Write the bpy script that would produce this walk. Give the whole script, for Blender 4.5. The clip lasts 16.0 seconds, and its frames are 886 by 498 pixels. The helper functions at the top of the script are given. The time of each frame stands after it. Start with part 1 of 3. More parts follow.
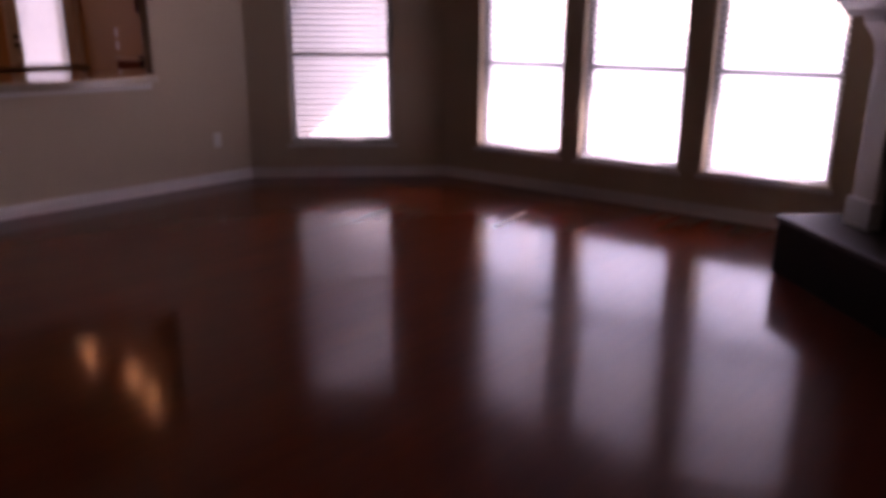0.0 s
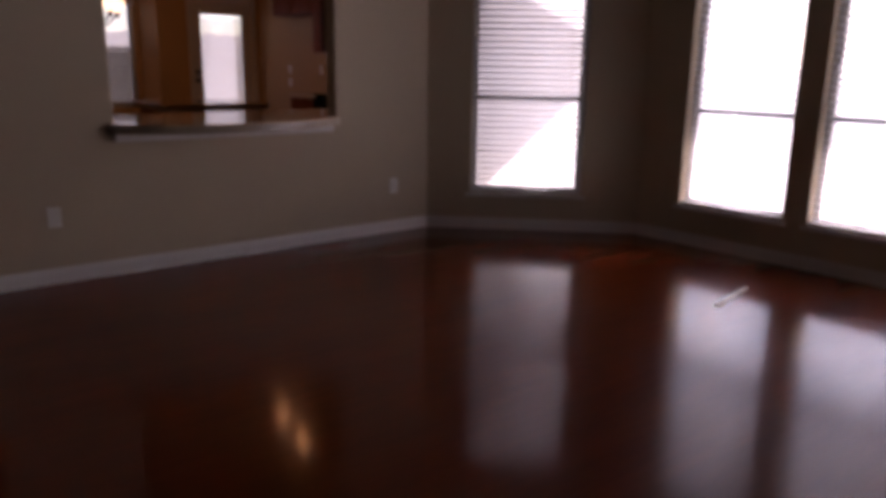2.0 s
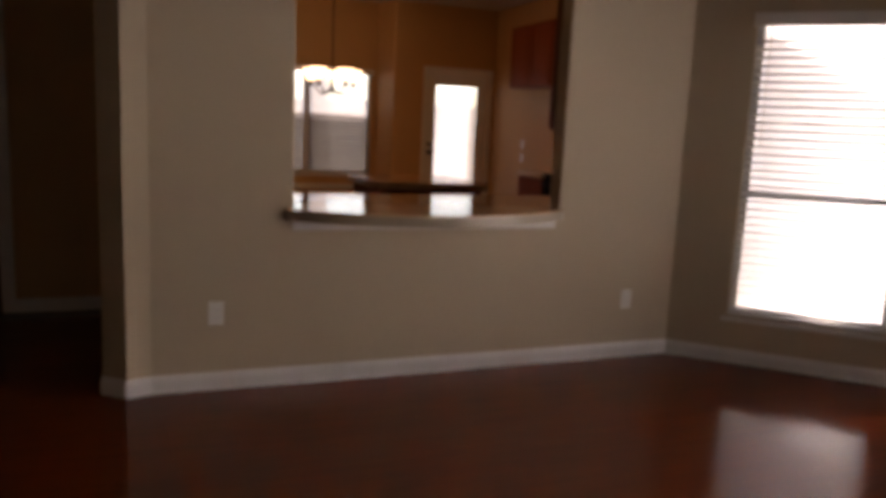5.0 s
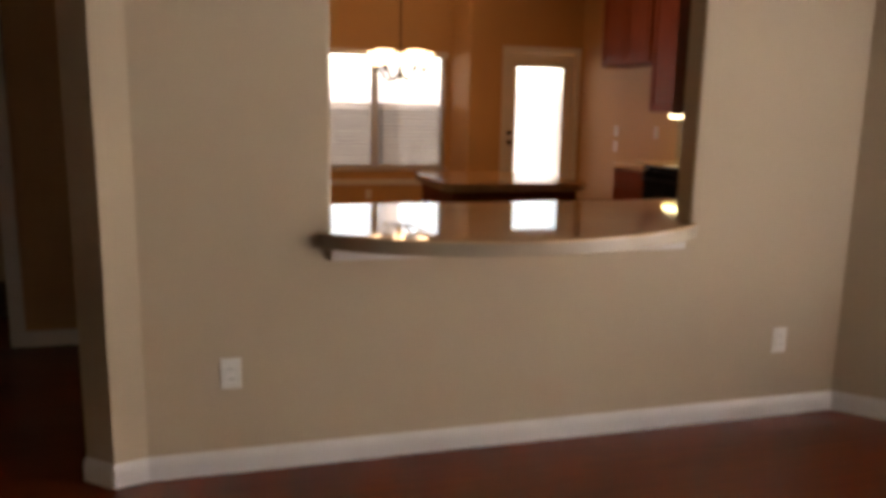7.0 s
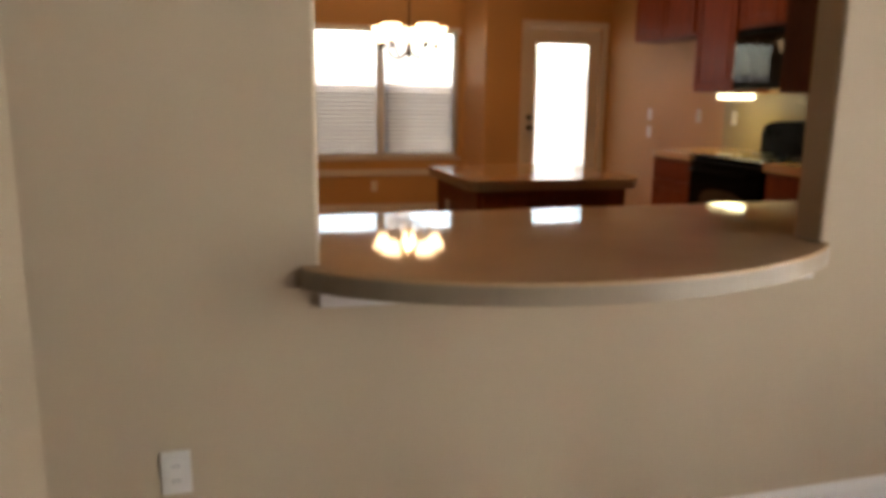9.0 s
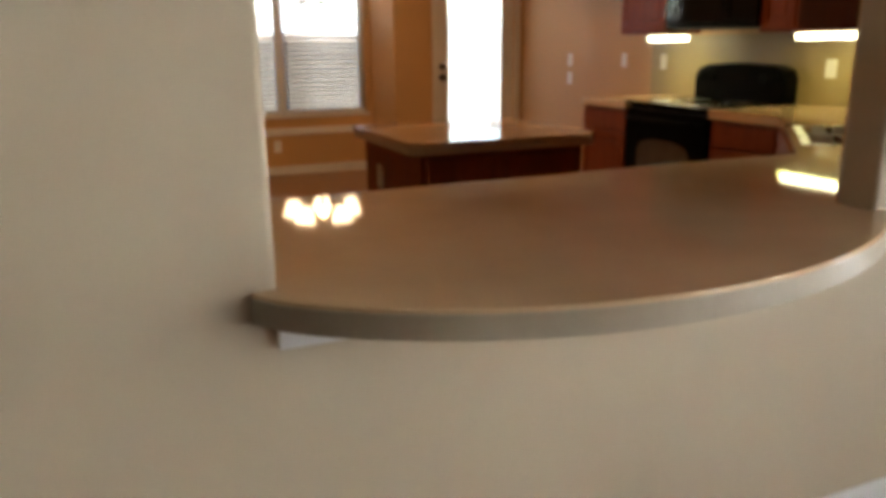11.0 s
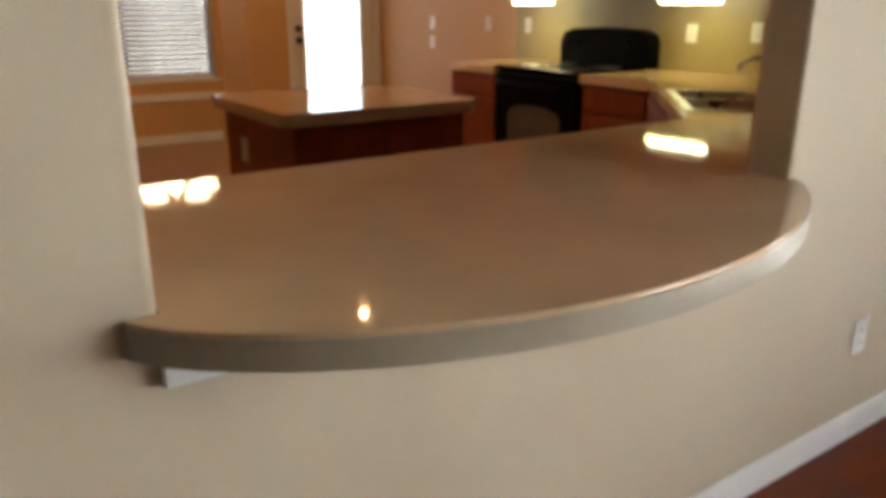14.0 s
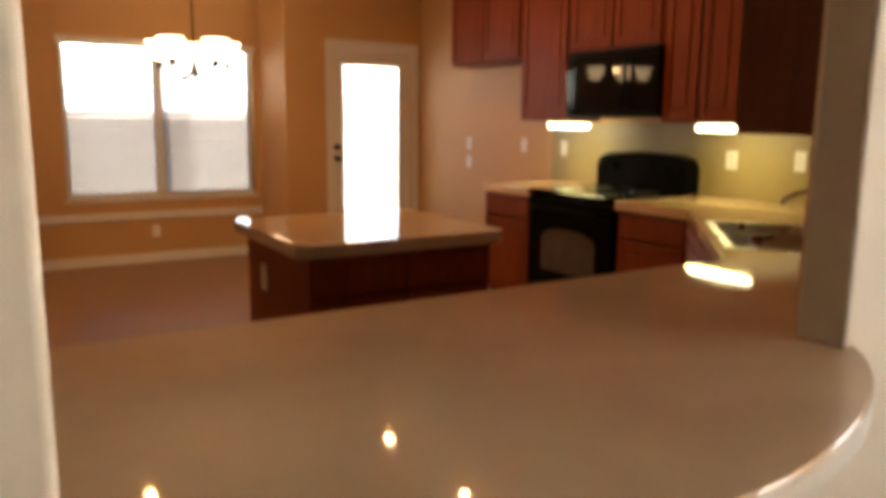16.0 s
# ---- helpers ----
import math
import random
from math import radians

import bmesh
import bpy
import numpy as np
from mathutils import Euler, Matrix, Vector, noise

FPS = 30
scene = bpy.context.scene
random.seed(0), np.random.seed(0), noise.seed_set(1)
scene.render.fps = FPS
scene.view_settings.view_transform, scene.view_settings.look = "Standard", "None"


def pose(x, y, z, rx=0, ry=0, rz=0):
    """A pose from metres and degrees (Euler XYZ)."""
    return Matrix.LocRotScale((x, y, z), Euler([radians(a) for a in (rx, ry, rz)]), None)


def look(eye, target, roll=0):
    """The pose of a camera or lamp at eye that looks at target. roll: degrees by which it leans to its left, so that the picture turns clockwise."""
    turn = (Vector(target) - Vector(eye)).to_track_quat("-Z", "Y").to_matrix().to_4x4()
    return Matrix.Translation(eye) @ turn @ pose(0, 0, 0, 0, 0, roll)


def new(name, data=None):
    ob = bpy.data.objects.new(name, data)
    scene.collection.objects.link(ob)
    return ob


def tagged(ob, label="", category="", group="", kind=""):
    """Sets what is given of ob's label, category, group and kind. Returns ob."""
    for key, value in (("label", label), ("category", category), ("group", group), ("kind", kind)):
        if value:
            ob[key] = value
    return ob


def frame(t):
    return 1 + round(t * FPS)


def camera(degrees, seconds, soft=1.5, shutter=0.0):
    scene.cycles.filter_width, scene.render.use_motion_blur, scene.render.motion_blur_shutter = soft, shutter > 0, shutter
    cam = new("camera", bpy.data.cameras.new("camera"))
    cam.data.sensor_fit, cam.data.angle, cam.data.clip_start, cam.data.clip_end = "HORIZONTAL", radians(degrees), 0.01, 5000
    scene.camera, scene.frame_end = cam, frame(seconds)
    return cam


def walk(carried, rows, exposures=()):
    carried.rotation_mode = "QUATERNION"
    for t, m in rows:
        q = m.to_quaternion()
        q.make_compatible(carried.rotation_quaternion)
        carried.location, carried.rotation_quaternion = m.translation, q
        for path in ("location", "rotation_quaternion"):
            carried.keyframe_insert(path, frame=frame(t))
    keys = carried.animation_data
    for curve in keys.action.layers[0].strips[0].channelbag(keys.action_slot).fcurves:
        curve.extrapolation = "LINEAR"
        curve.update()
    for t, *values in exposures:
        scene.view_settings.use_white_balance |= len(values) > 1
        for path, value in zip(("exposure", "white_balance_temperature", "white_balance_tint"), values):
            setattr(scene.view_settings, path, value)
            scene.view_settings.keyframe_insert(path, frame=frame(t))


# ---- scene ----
cam = camera(61.0, 16.0, soft=5.2, shutter=0.5)
PATH = [
    (0, (-3.858, -5.339, 1.23), (-2.381, -4.111, 0.669), 0.3),
    (0.5, (-3.953, -5.166, 1.247), (-2.534, -3.875, 0.679), -0.4),
    (1, (-3.888, -5.004, 1.262), (-2.53, -3.645, 0.706), -0.6),
    (1.5, (-3.816, -4.815, 1.304), (-2.511, -3.395, 0.774), 0.1),
    (2, (-3.681, -4.649, 1.266), (-2.439, -3.154, 0.789), 0.9),
    (2.5, (-3.55, -4.515, 1.249), (-2.385, -2.946, 0.824), 1.5),
    (3, (-3.441, -4.344, 1.251), (-2.357, -2.706, 0.872), 2.4),
    (3.5, (-3.309, -4.2, 1.284), (-2.321, -2.496, 0.934), 2.9),
    (4, (-3.21, -4.051, 1.301), (-2.309, -2.296, 0.975), 2.9),
    (4.5, (-3.12, -3.898, 1.312), (-2.304, -2.098, 1.002), 2.8),
    (7, (-2.683, -2.733, 1.335), (-2.145, -0.84, 0.979), 1.1),
    (7.5, (-2.627, -2.483, 1.32), (-2.111, -0.585, 0.957), 0.8),
    (8, (-2.575, -2.255, 1.311), (-2.069, -0.355, 0.944), 0.6),
    (10.5, (-2.511, -1.389, 1.33), (-1.842, 0.433, 0.847), -0.1),
    (11, (-2.564, -1.27, 1.31), (-1.798, 0.502, 0.789), -0.6),
    (11.5, (-2.603, -1.191, 1.312), (-1.74, 0.521, 0.742), -0.4),
    (12, (-2.617, -1.121, 1.318), (-1.673, 0.537, 0.717), -0.7),
    (12.5, (-2.622, -1.073, 1.314), (-1.602, 0.533, 0.699), -0.4),
    (13, (-2.612, -1.032, 1.299), (-1.54, 0.541, 0.684), -0.1),
    (13.5, (-2.595, -1.02, 1.303), (-1.503, 0.538, 0.688), 0.1),
    (14, (-2.554, -1.007, 1.299), (-1.471, 0.56, 0.689), 0.1),
    (14.5, (-2.515, -0.999, 1.307), (-1.458, 0.585, 0.696), -0.1),
    (15, (-2.479, -0.976, 1.318), (-1.443, 0.623, 0.709), -0.0),
    (15.5, (-2.442, -0.927, 1.332), (-1.412, 0.699, 0.791), 0.4),
    (16, (-2.376, -0.882, 1.369), (-1.35, 0.802, 1.035), 0.6),
]
EXPOSURES = [(0.0, 1.45, 6650, 56), (1.0, 1.75, 6750, 50), (1.5, 1.65, 6800, 47), (2.0, 1.2, 6750, 40), (2.5, 1.05, 6850, 35), (3.0, 1.25, 7200, 35), (3.5, 1.45, 7600, 34), (4.5, 1.85, 7800, 29), (7.0, 3.1, 8000, 21),
             (8.0, 3.25, 7800, 18), (11.0, 3.7, 6650, 6), (14.0, 4.0, 6400, 5), (15.5, 4.05, 6700, 7), (16.0, 4.1, 7200, 11)]
walk(cam, [(t, look(eye, target, roll)) for t, eye, target, roll in PATH], EXPOSURES)

# ---- world, sun and large lights ----
world = bpy.data.worlds.new("sky")
scene.world = world
world.use_nodes = True
wn = world.node_tree.nodes
sky = wn.new("ShaderNodeTexSky")
sky.sky_type, sky.sun_disc = "NISHITA", False
sky.sun_elevation, sky.sun_rotation = radians(31), radians(113)
wn["Background"].inputs[1].default_value = 0.15
world.node_tree.links.new(sky.outputs[0], wn["Background"].inputs[0])


def lamp(name, kind, at, to, energy, colour, sx=0.1, sy=0.1):
    data = bpy.data.lights.new(name, kind)
    data.energy, data.color = energy, colour
    if kind == "AREA":
        data.shape, data.size, data.size_y = "RECTANGLE", sx, sy
    elif kind == "POINT":
        data.shadow_soft_size = sx
    ob = new(name, data)
    ob.matrix_world = look(at, to)
    return ob


sun = bpy.data.lights.new("sun", "SUN")
sun.energy, sun.angle, sun.color = 4.2, radians(0.5), (1, 0.96, 0.9)
sun_ob = new("sun", sun)
sun_ob.matrix_world = look((6.0, -2.6, 3.9), (0, 0, 0))
DAY = (0.93, 0.95, 1.0)
WARM = (1.0, 0.43, 0.13)
lamp("daylight_bay", "AREA", (1.75, -2.95, 1.2), (0, -2.95, 1.1), 26, DAY, 3.6, 2.2)
lamp("daylight_kitchen_window", "AREA", (-0.87, 7.3, 1.96), (-0.87, 0, 1.8), 1.8, DAY, 2.3, 1.0)
lamp("daylight_kitchen_door", "AREA", (1.14, 6.9, 1.1), (1.14, 0, 1.0), 1.7, DAY, 0.9, 2.1)
CANS = [(0.14, 2.45), (0.29, 3.17), (0.26, 4.25), (-1.58, 4.2)]
for cx, cy in CANS:
    lamp("can_glow", "AREA", (cx, cy, 2.965), (cx, cy, 0), 0.41, WARM, 0.04, 0.04)
lamp("chandelier_glow", "POINT", (-0.92, 5.25, 1.93), (0, 0, 0), 0.6, (1.0, 0.60, 0.27), 0.03)
STRIPS = [(3.80, 3.34), (2.36, 1.88)]
for y1, y0 in STRIPS:
    lamp("strip_glow", "AREA", (1.40, (y0 + y1) / 2, 1.318), (1.25, (y0 + y1) / 2, 0), 0.12, (0.95, 0.90, 0.25), y1 - y0 - 0.04, 0.05)


# ---- materials ----
def material(name, colour, rough=0.6, metal=0.0, var=0.06, scale=6.0, grain=60.0, bump=0.05, spec=0.5, stretch=(1, 1, 1), dark=None, coat=0.0):
    """A procedural surface: two scales of colour variation, roughness variation and fine relief, in metres."""
    m = bpy.data.materials.new(name)
    m.use_nodes = True
    n, link = m.node_tree.nodes, m.node_tree.links.new
    b = n["Principled BSDF"]
    b.inputs["Metallic"].default_value = metal
    b.inputs["Specular IOR Level"].default_value = spec
    b.inputs["Coat Weight"].default_value = coat
    b.inputs["Coat Roughness"].default_value = 0.08
    geo = n.new("ShaderNodeNewGeometry")
    mp = n.new("ShaderNodeMapping")
    mp.inputs["Scale"].default_value = stretch
    link(geo.outputs["Position"], mp.inputs["Vector"])
    big, fine = n.new("ShaderNodeTexNoise"), n.new("ShaderNodeTexNoise")
    for node, sc, det in ((big, scale, 4), (fine, grain, 3)):
        node.inputs["Scale"].default_value, node.inputs["Detail"].default_value = sc, det
        link(mp.outputs[0], node.inputs["Vector"])
    mix = n.new("ShaderNodeMath")
    mix.operation, mix.inputs[1].default_value = "MULTIPLY_ADD", 0.45
    link(fine.outputs["Fac"], mix.inputs[0])
    half = n.new("ShaderNodeMath")
    half.operation, half.inputs[1].default_value = "MULTIPLY", 0.55
    link(big.outputs["Fac"], half.inputs[0])
    link(half.outputs[0], mix.inputs[2])
    ramp = n.new("ShaderNodeValToRGB")
    lo = dark or [c * (1 - 3 * var) for c in colour]
    hi = [min(1, c * (1 + 2 * var)) for c in colour]
    ramp.color_ramp.elements[0].position, ramp.color_ramp.elements[1].position = 0.3, 0.7
    ramp.color_ramp.elements[0].color, ramp.color_ramp.elements[1].color = (*lo, 1), (*hi, 1)
    link(mix.outputs[0], ramp.inputs[0])
    link(ramp.outputs[0], b.inputs["Base Color"])
    rr = n.new("ShaderNodeMapRange")
    rr.inputs["To Min"].default_value, rr.inputs["To Max"].default_value = rough * 0.85, min(1, rough * 1.15)
    link(big.outputs["Fac"], rr.inputs["Value"])
    link(rr.outputs[0], b.inputs["Roughness"])
    bp = n.new("ShaderNodeBump")
    bp.inputs["Strength"].default_value, bp.inputs["Distance"].default_value = bump, 0.004
    link(fine.outputs["Fac"], bp.inputs["Height"])
    link(bp.outputs[0], b.inputs["Normal"])
    return m


def floor_wood():
    """Glossy red-brown strip floor, boards along x, with joints, grain and slight waves in the finish."""
    m = material("cherry_floor", (0.15, 0.022, 0.003), rough=0.12, var=0.09, scale=1.2, grain=7, bump=0.0, stretch=(0.35, 3.5, 1))
    n, link = m.node_tree.nodes, m.node_tree.links.new
    b = n["Principled BSDF"]
    b.inputs["Specular IOR Level"].default_value = 0.36
    b.inputs["Coat Weight"].default_value, b.inputs["Coat Roughness"].default_value, b.inputs["Coat IOR"].default_value = 0.24, 0.33, 1.4
    geo = n.new("ShaderNodeNewGeometry")
    wave = n.new("ShaderNodeTexNoise")
    wave.inputs["Scale"].default_value, wave.inputs["Detail"].default_value = 1.3, 1
    link(geo.outputs["Position"], wave.inputs["Vector"])
    bump = n.new("ShaderNodeBump")
    bump.inputs["Strength"].default_value, bump.inputs["Distance"].default_value = 0.06, 0.02
    link(wave.outputs["Fac"], bump.inputs["Height"])
    link(bump.outputs[0], b.inputs["Normal"])
    return m


def glowing(name, colour, strength):
    m = bpy.data.materials.new(name)
    m.use_nodes = True
    b = m.node_tree.nodes["Principled BSDF"]
    b.inputs["Base Color"].default_value = (0.9, 0.88, 0.82, 1)
    b.inputs["Emission Color"].default_value, b.inputs["Emission Strength"].default_value = (*colour, 1), strength
    b.inputs["Roughness"].default_value = 0.4
    return m


def glass_mat(name, tint=(1, 1, 1)):
    m = bpy.data.materials.new(name)
    m.use_nodes = True
    b = m.node_tree.nodes["Principled BSDF"]
    b.inputs["Base Color"].default_value = (*tint, 1)
    b.inputs["Roughness"].default_value, b.inputs["IOR"].default_value = 0.0, 1.45
    b.inputs["Transmission Weight"].default_value = 1.0
    return m


def slat_mat():
    m = bpy.data.materials.new("blind_slat")
    m.use_nodes = True
    n, link = m.node_tree.nodes, m.node_tree.links.new
    b = n["Principled BSDF"]
    b.inputs["Base Color"].default_value, b.inputs["Roughness"].default_value = (0.82, 0.81, 0.80, 1), 0.45
    tr = n.new("ShaderNodeBsdfTranslucent")
    tr.inputs["Color"].default_value = (0.74, 0.79, 0.88, 1)
    mix = n.new("ShaderNodeMixShader")
    mix.inputs[0].default_value = 0.34
    link(b.outputs[0], mix.inputs[1])
    link(tr.outputs[0], mix.inputs[2])
    link(mix.outputs[0], n["Material Output"].inputs["Surface"])
    return m


PAINT = material("greige_wall_paint", (0.53, 0.44, 0.315), rough=0.75, var=0.02, scale=1.5, grain=220, bump=0.12)
PAINT_K = material("tan_kitchen_paint", (0.55, 0.33, 0.15), rough=0.7, var=0.02, scale=1.5, grain=220, bump=0.12)
CEIL = material("ceiling_paint", (0.47, 0.42, 0.34), rough=0.9, var=0.02, scale=2, grain=160, bump=0.25)
TRIM = material("white_trim_paint", (0.74, 0.73, 0.71), rough=0.4, var=0.02, scale=4, grain=120, bump=0.03)
DOORP = material("white_door_paint", (0.72, 0.71, 0.70), rough=0.4, var=0.02, scale=4, grain=120, bump=0.03)
FLOOR = floor_wood()
FLOOR_K = material("brown_kitchen_floor", (0.27, 0.15, 0.085), rough=0.33, var=0.05, scale=2, grain=12, bump=0.0, stretch=(1, 1, 1))
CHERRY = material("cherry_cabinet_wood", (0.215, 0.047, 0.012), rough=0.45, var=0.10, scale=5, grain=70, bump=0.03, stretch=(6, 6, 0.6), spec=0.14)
# the same cherry with shade put into its colour
CHERRY_SHADED = material("shaded_cherry", (0.12, 0.03, 0.009), rough=0.48, var=0.10, scale=5, grain=70, bump=0.03, stretch=(6, 6, 0.6), spec=0.14)
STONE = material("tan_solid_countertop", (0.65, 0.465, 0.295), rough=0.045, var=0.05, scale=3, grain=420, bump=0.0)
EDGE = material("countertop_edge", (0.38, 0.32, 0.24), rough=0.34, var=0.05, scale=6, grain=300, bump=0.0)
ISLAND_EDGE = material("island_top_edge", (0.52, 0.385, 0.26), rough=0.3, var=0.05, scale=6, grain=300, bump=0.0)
BLACK = material("black_enamel", (0.003, 0.003, 0.003), rough=0.36, var=0.1, scale=8, grain=90, bump=0.01, spec=0.03)
BLACKG = material("black_oven_glass", (0.008, 0.008, 0.008), rough=0.035, var=0.1, scale=8, grain=90, bump=0.0, spec=0.12)
STEEL = material("brushed_steel", (0.55, 0.54, 0.52), rough=0.28, metal=1.0, var=0.05, scale=8, grain=140, bump=0.03)
CHROME = material("chrome", (0.8, 0.8, 0.8), rough=0.08, metal=1.0, var=0.02, scale=8, grain=90, bump=0.0)
BRONZE = material("oil_rubbed_bronze", (0.035, 0.022, 0.015), rough=0.35, metal=0.7, var=0.1, scale=20, grain=90, bump=0.03)
PLATE = material("white_plastic_plate", (0.78, 0.77, 0.73), rough=0.35, var=0.02, scale=10, grain=90, bump=0.01)
SLATE = material("dark_slate_hearth", (0.022, 0.008, 0.006), rough=0.6, var=0.18, scale=7, grain=60, bump=0.2, spec=0.15)
# window light on the hearth top, put into a lighter brown than the slate
HEARTH_LIT = material("lit_hearth_top", (0.05, 0.026, 0.02), rough=0.55, var=0.1, scale=5, grain=40, bump=0.05)
# pale so that the slab outside throws sunlight back up
BOUNCE = material("pale_bounce_slab", (0.56, 0.56, 0.57), rough=0.9, var=0.06, scale=3, grain=70, bump=0.2)
VINYL = material("window_vinyl", (0.66, 0.66, 0.67), rough=0.4, var=0.02, scale=6, grain=90, bump=0.02)
SIDING = material("pale_exterior_siding", (0.86, 0.88, 0.93), rough=0.8, var=0.04, scale=3, grain=80, bump=0.2)
GRASS = material("lawn", (0.13, 0.125, 0.08), rough=0.95, var=0.25, scale=1.5, grain=40, bump=0.5)
FENCE = material("weathered_fence_wood", (0.33, 0.31, 0.29), rough=0.85, var=0.12, scale=3, grain=50, bump=0.3, stretch=(5, 5, 0.5))
# peach-white of sunlight, put into the colour of the floor sliver
SLIVER = material("pale_sun_sliver", (0.93, 0.72, 0.56), rough=0.28, var=0.06, scale=20, grain=90, bump=0.03)
GLASS = glass_mat("window_glass")
SLAT = slat_mat()
BULB = glowing("lit_frosted_shade", (1.0, 0.68, 0.40), 1.0)
CANLIT = glowing("lit_can_lens", (1.0, 0.85, 0.62), 3.0)
TUBE = glowing("lit_tube_diffuser", (1.0, 0.95, 0.60), 1.0)


# ---- building blocks ----
def add_box(bm, lo, hi, bevel=0.0):
    v = [bm.verts.new((x, y, z)) for z in (lo[2], hi[2]) for y in (lo[1], hi[1]) for x in (lo[0], hi[0])]
    f = [bm.faces.new([v[i] for i in q]) for q in ((0, 2, 3, 1), (4, 5, 7, 6), (0, 1, 5, 4), (2, 6, 7, 3), (0, 4, 6, 2), (1, 3, 7, 5))]
    if bevel:
        edges = list({e for face in f for e in face.edges})
        bmesh.ops.bevel(bm, geom=edges, offset=bevel, segments=2, affect="EDGES", profile=0.6)
    return bm


def box(lo, hi, bevel=0.0):
    return add_box(bmesh.new(), lo, hi, bevel)


def prism(points, z0, z1, bevel=0.0, bm=None):
    bm = bm or bmesh.new()
    a = [bm.verts.new((x, y, z0)) for x, y in points]
    b = [bm.verts.new((x, y, z1)) for x, y in points]
    n = len(points)
    faces = [bm.faces.new(list(reversed(a))), bm.faces.new(b)]
    faces += [bm.faces.new((a[i], a[(i + 1) % n], b[(i + 1) % n], b[i])) for i in range(n)]
    bmesh.ops.recalc_face_normals(bm, faces=faces)
    if bevel:
        rim = [e for e in bm.edges if abs(e.verts[0].co.z - e.verts[1].co.z) < 1e-6]
        bmesh.ops.bevel(bm, geom=rim, offset=bevel, segments=3, affect="EDGES", profile=0.5)
    return bm


def lathe(profile, steps=20, centre=(0, 0, 0), bm=None):
    """A turned shape from (radius, z) pairs."""
    bm = bm or bmesh.new()
    rings = []
    for r, z in profile:
        rings.append([bm.verts.new((centre[0] + max(r, 0.0004) * math.cos(2 * math.pi * k / steps), centre[1] + max(r, 0.0004) * math.sin(2 * math.pi * k / steps), centre[2] + z)) for k in range(steps)])
    for p, q in zip(rings, rings[1:]):
        for k in range(steps):
            bm.faces.new((p[k], p[(k + 1) % steps], q[(k + 1) % steps], q[k]))
    bm.faces.new(list(reversed(rings[0])))
    bm.faces.new(rings[-1])
    return bm


def tube(path, radius, steps=10, bm=None):
    """A round bar along a path."""
    bm = bm or bmesh.new()
    pts = [Vector(p) for p in path]
    rings = []
    for i, p in enumerate(pts):
        d = (pts[min(i + 1, len(pts) - 1)] - pts[max(i - 1, 0)]).normalized()
        side = d.cross(Vector((0, 0, 1)) if abs(d.z) < 0.95 else Vector((1, 0, 0))).normalized()
        up = side.cross(d)
        rings.append([bm.verts.new(p + radius * (math.cos(2 * math.pi * k / steps) * side + math.sin(2 * math.pi * k / steps) * up)) for k in range(steps)])
    for a, b in zip(rings, rings[1:]):
        for k in range(steps):
            bm.faces.new((a[k], a[(k + 1) % steps], b[(k + 1) % steps], b[k]))
    bm.faces.new(list(reversed(rings[0])))
    bm.faces.new(rings[-1])
    bmesh.ops.recalc_face_normals(bm, faces=bm.faces[:])
    return bm


def part(name, bm, mat, parent=None, label="", smooth=False):
    me = bpy.data.meshes.new(name)
    bm.to_mesh(me)
    bm.free()
    me.materials.append(mat)
    if smooth:
        for p in me.polygons:
            p.use_smooth = True
    ob = new(name, me)
    ob.parent = parent
    return tagged(ob, label)


def thing(name, m, label, category, group="", kind=""):
    ob = new(name)
    ob.empty_display_size = 0.1
    ob.matrix_world = m
    return tagged(ob, label, category, group, kind)


def structure(name, bm, mat, label, category, smooth=False):
    ob = part(name, bm, mat, None, label, smooth)
    return tagged(ob, "", category, "", "structure")


def wall_run(bm, length, height, thick, openings, z0=0.0, x0=0.0):
    """A wall along local x with its inner face at y = 0, outward to y = thick, with openings (x0, x1, z0, z1)."""
    xs = sorted({x0, length, *[o[0] for o in openings], *[o[1] for o in openings]})
    zs = sorted({z0, height, *[min(max(z, z0), height) for o in openings for z in o[2:]]})
    verts = {}

    def v(i, j, y):
        if (i, j, y) not in verts:
            verts[i, j, y] = bm.verts.new((xs[i], y, zs[j]))
        return verts[i, j, y]

    def solid(i, j):
        if not (0 <= i < len(xs) - 1 and 0 <= j < len(zs) - 1):
            return False
        return not any(o[0] <= xs[i] and xs[i + 1] <= o[1] and o[2] <= zs[j] and zs[j + 1] <= o[3] for o in openings)

    t = thick
    for i in range(len(xs) - 1):
        for j in range(len(zs) - 1):
            if not solid(i, j):
                continue
            bm.faces.new((v(i, j, 0), v(i + 1, j, 0), v(i + 1, j + 1, 0), v(i, j + 1, 0)))
            bm.faces.new((v(i, j, t), v(i, j + 1, t), v(i + 1, j + 1, t), v(i + 1, j, t)))
            if not solid(i - 1, j):
                bm.faces.new((v(i, j, 0), v(i, j + 1, 0), v(i, j + 1, t), v(i, j, t)))
            if not solid(i + 1, j):
                bm.faces.new((v(i + 1, j, 0), v(i + 1, j, t), v(i + 1, j + 1, t), v(i + 1, j + 1, 0)))
            if not solid(i, j - 1):
                bm.faces.new((v(i, j, 0), v(i, j, t), v(i + 1, j, t), v(i + 1, j, 0)))
            if not solid(i, j + 1):
                bm.faces.new((v(i, j + 1, 0), v(i + 1, j + 1, 0), v(i + 1, j + 1, t), v(i, j + 1, t)))
    return bm


def placed(ob, m):
    ob.matrix_world = m
    return ob


CEILING_Z, EAST_X = 3.0, 1.70

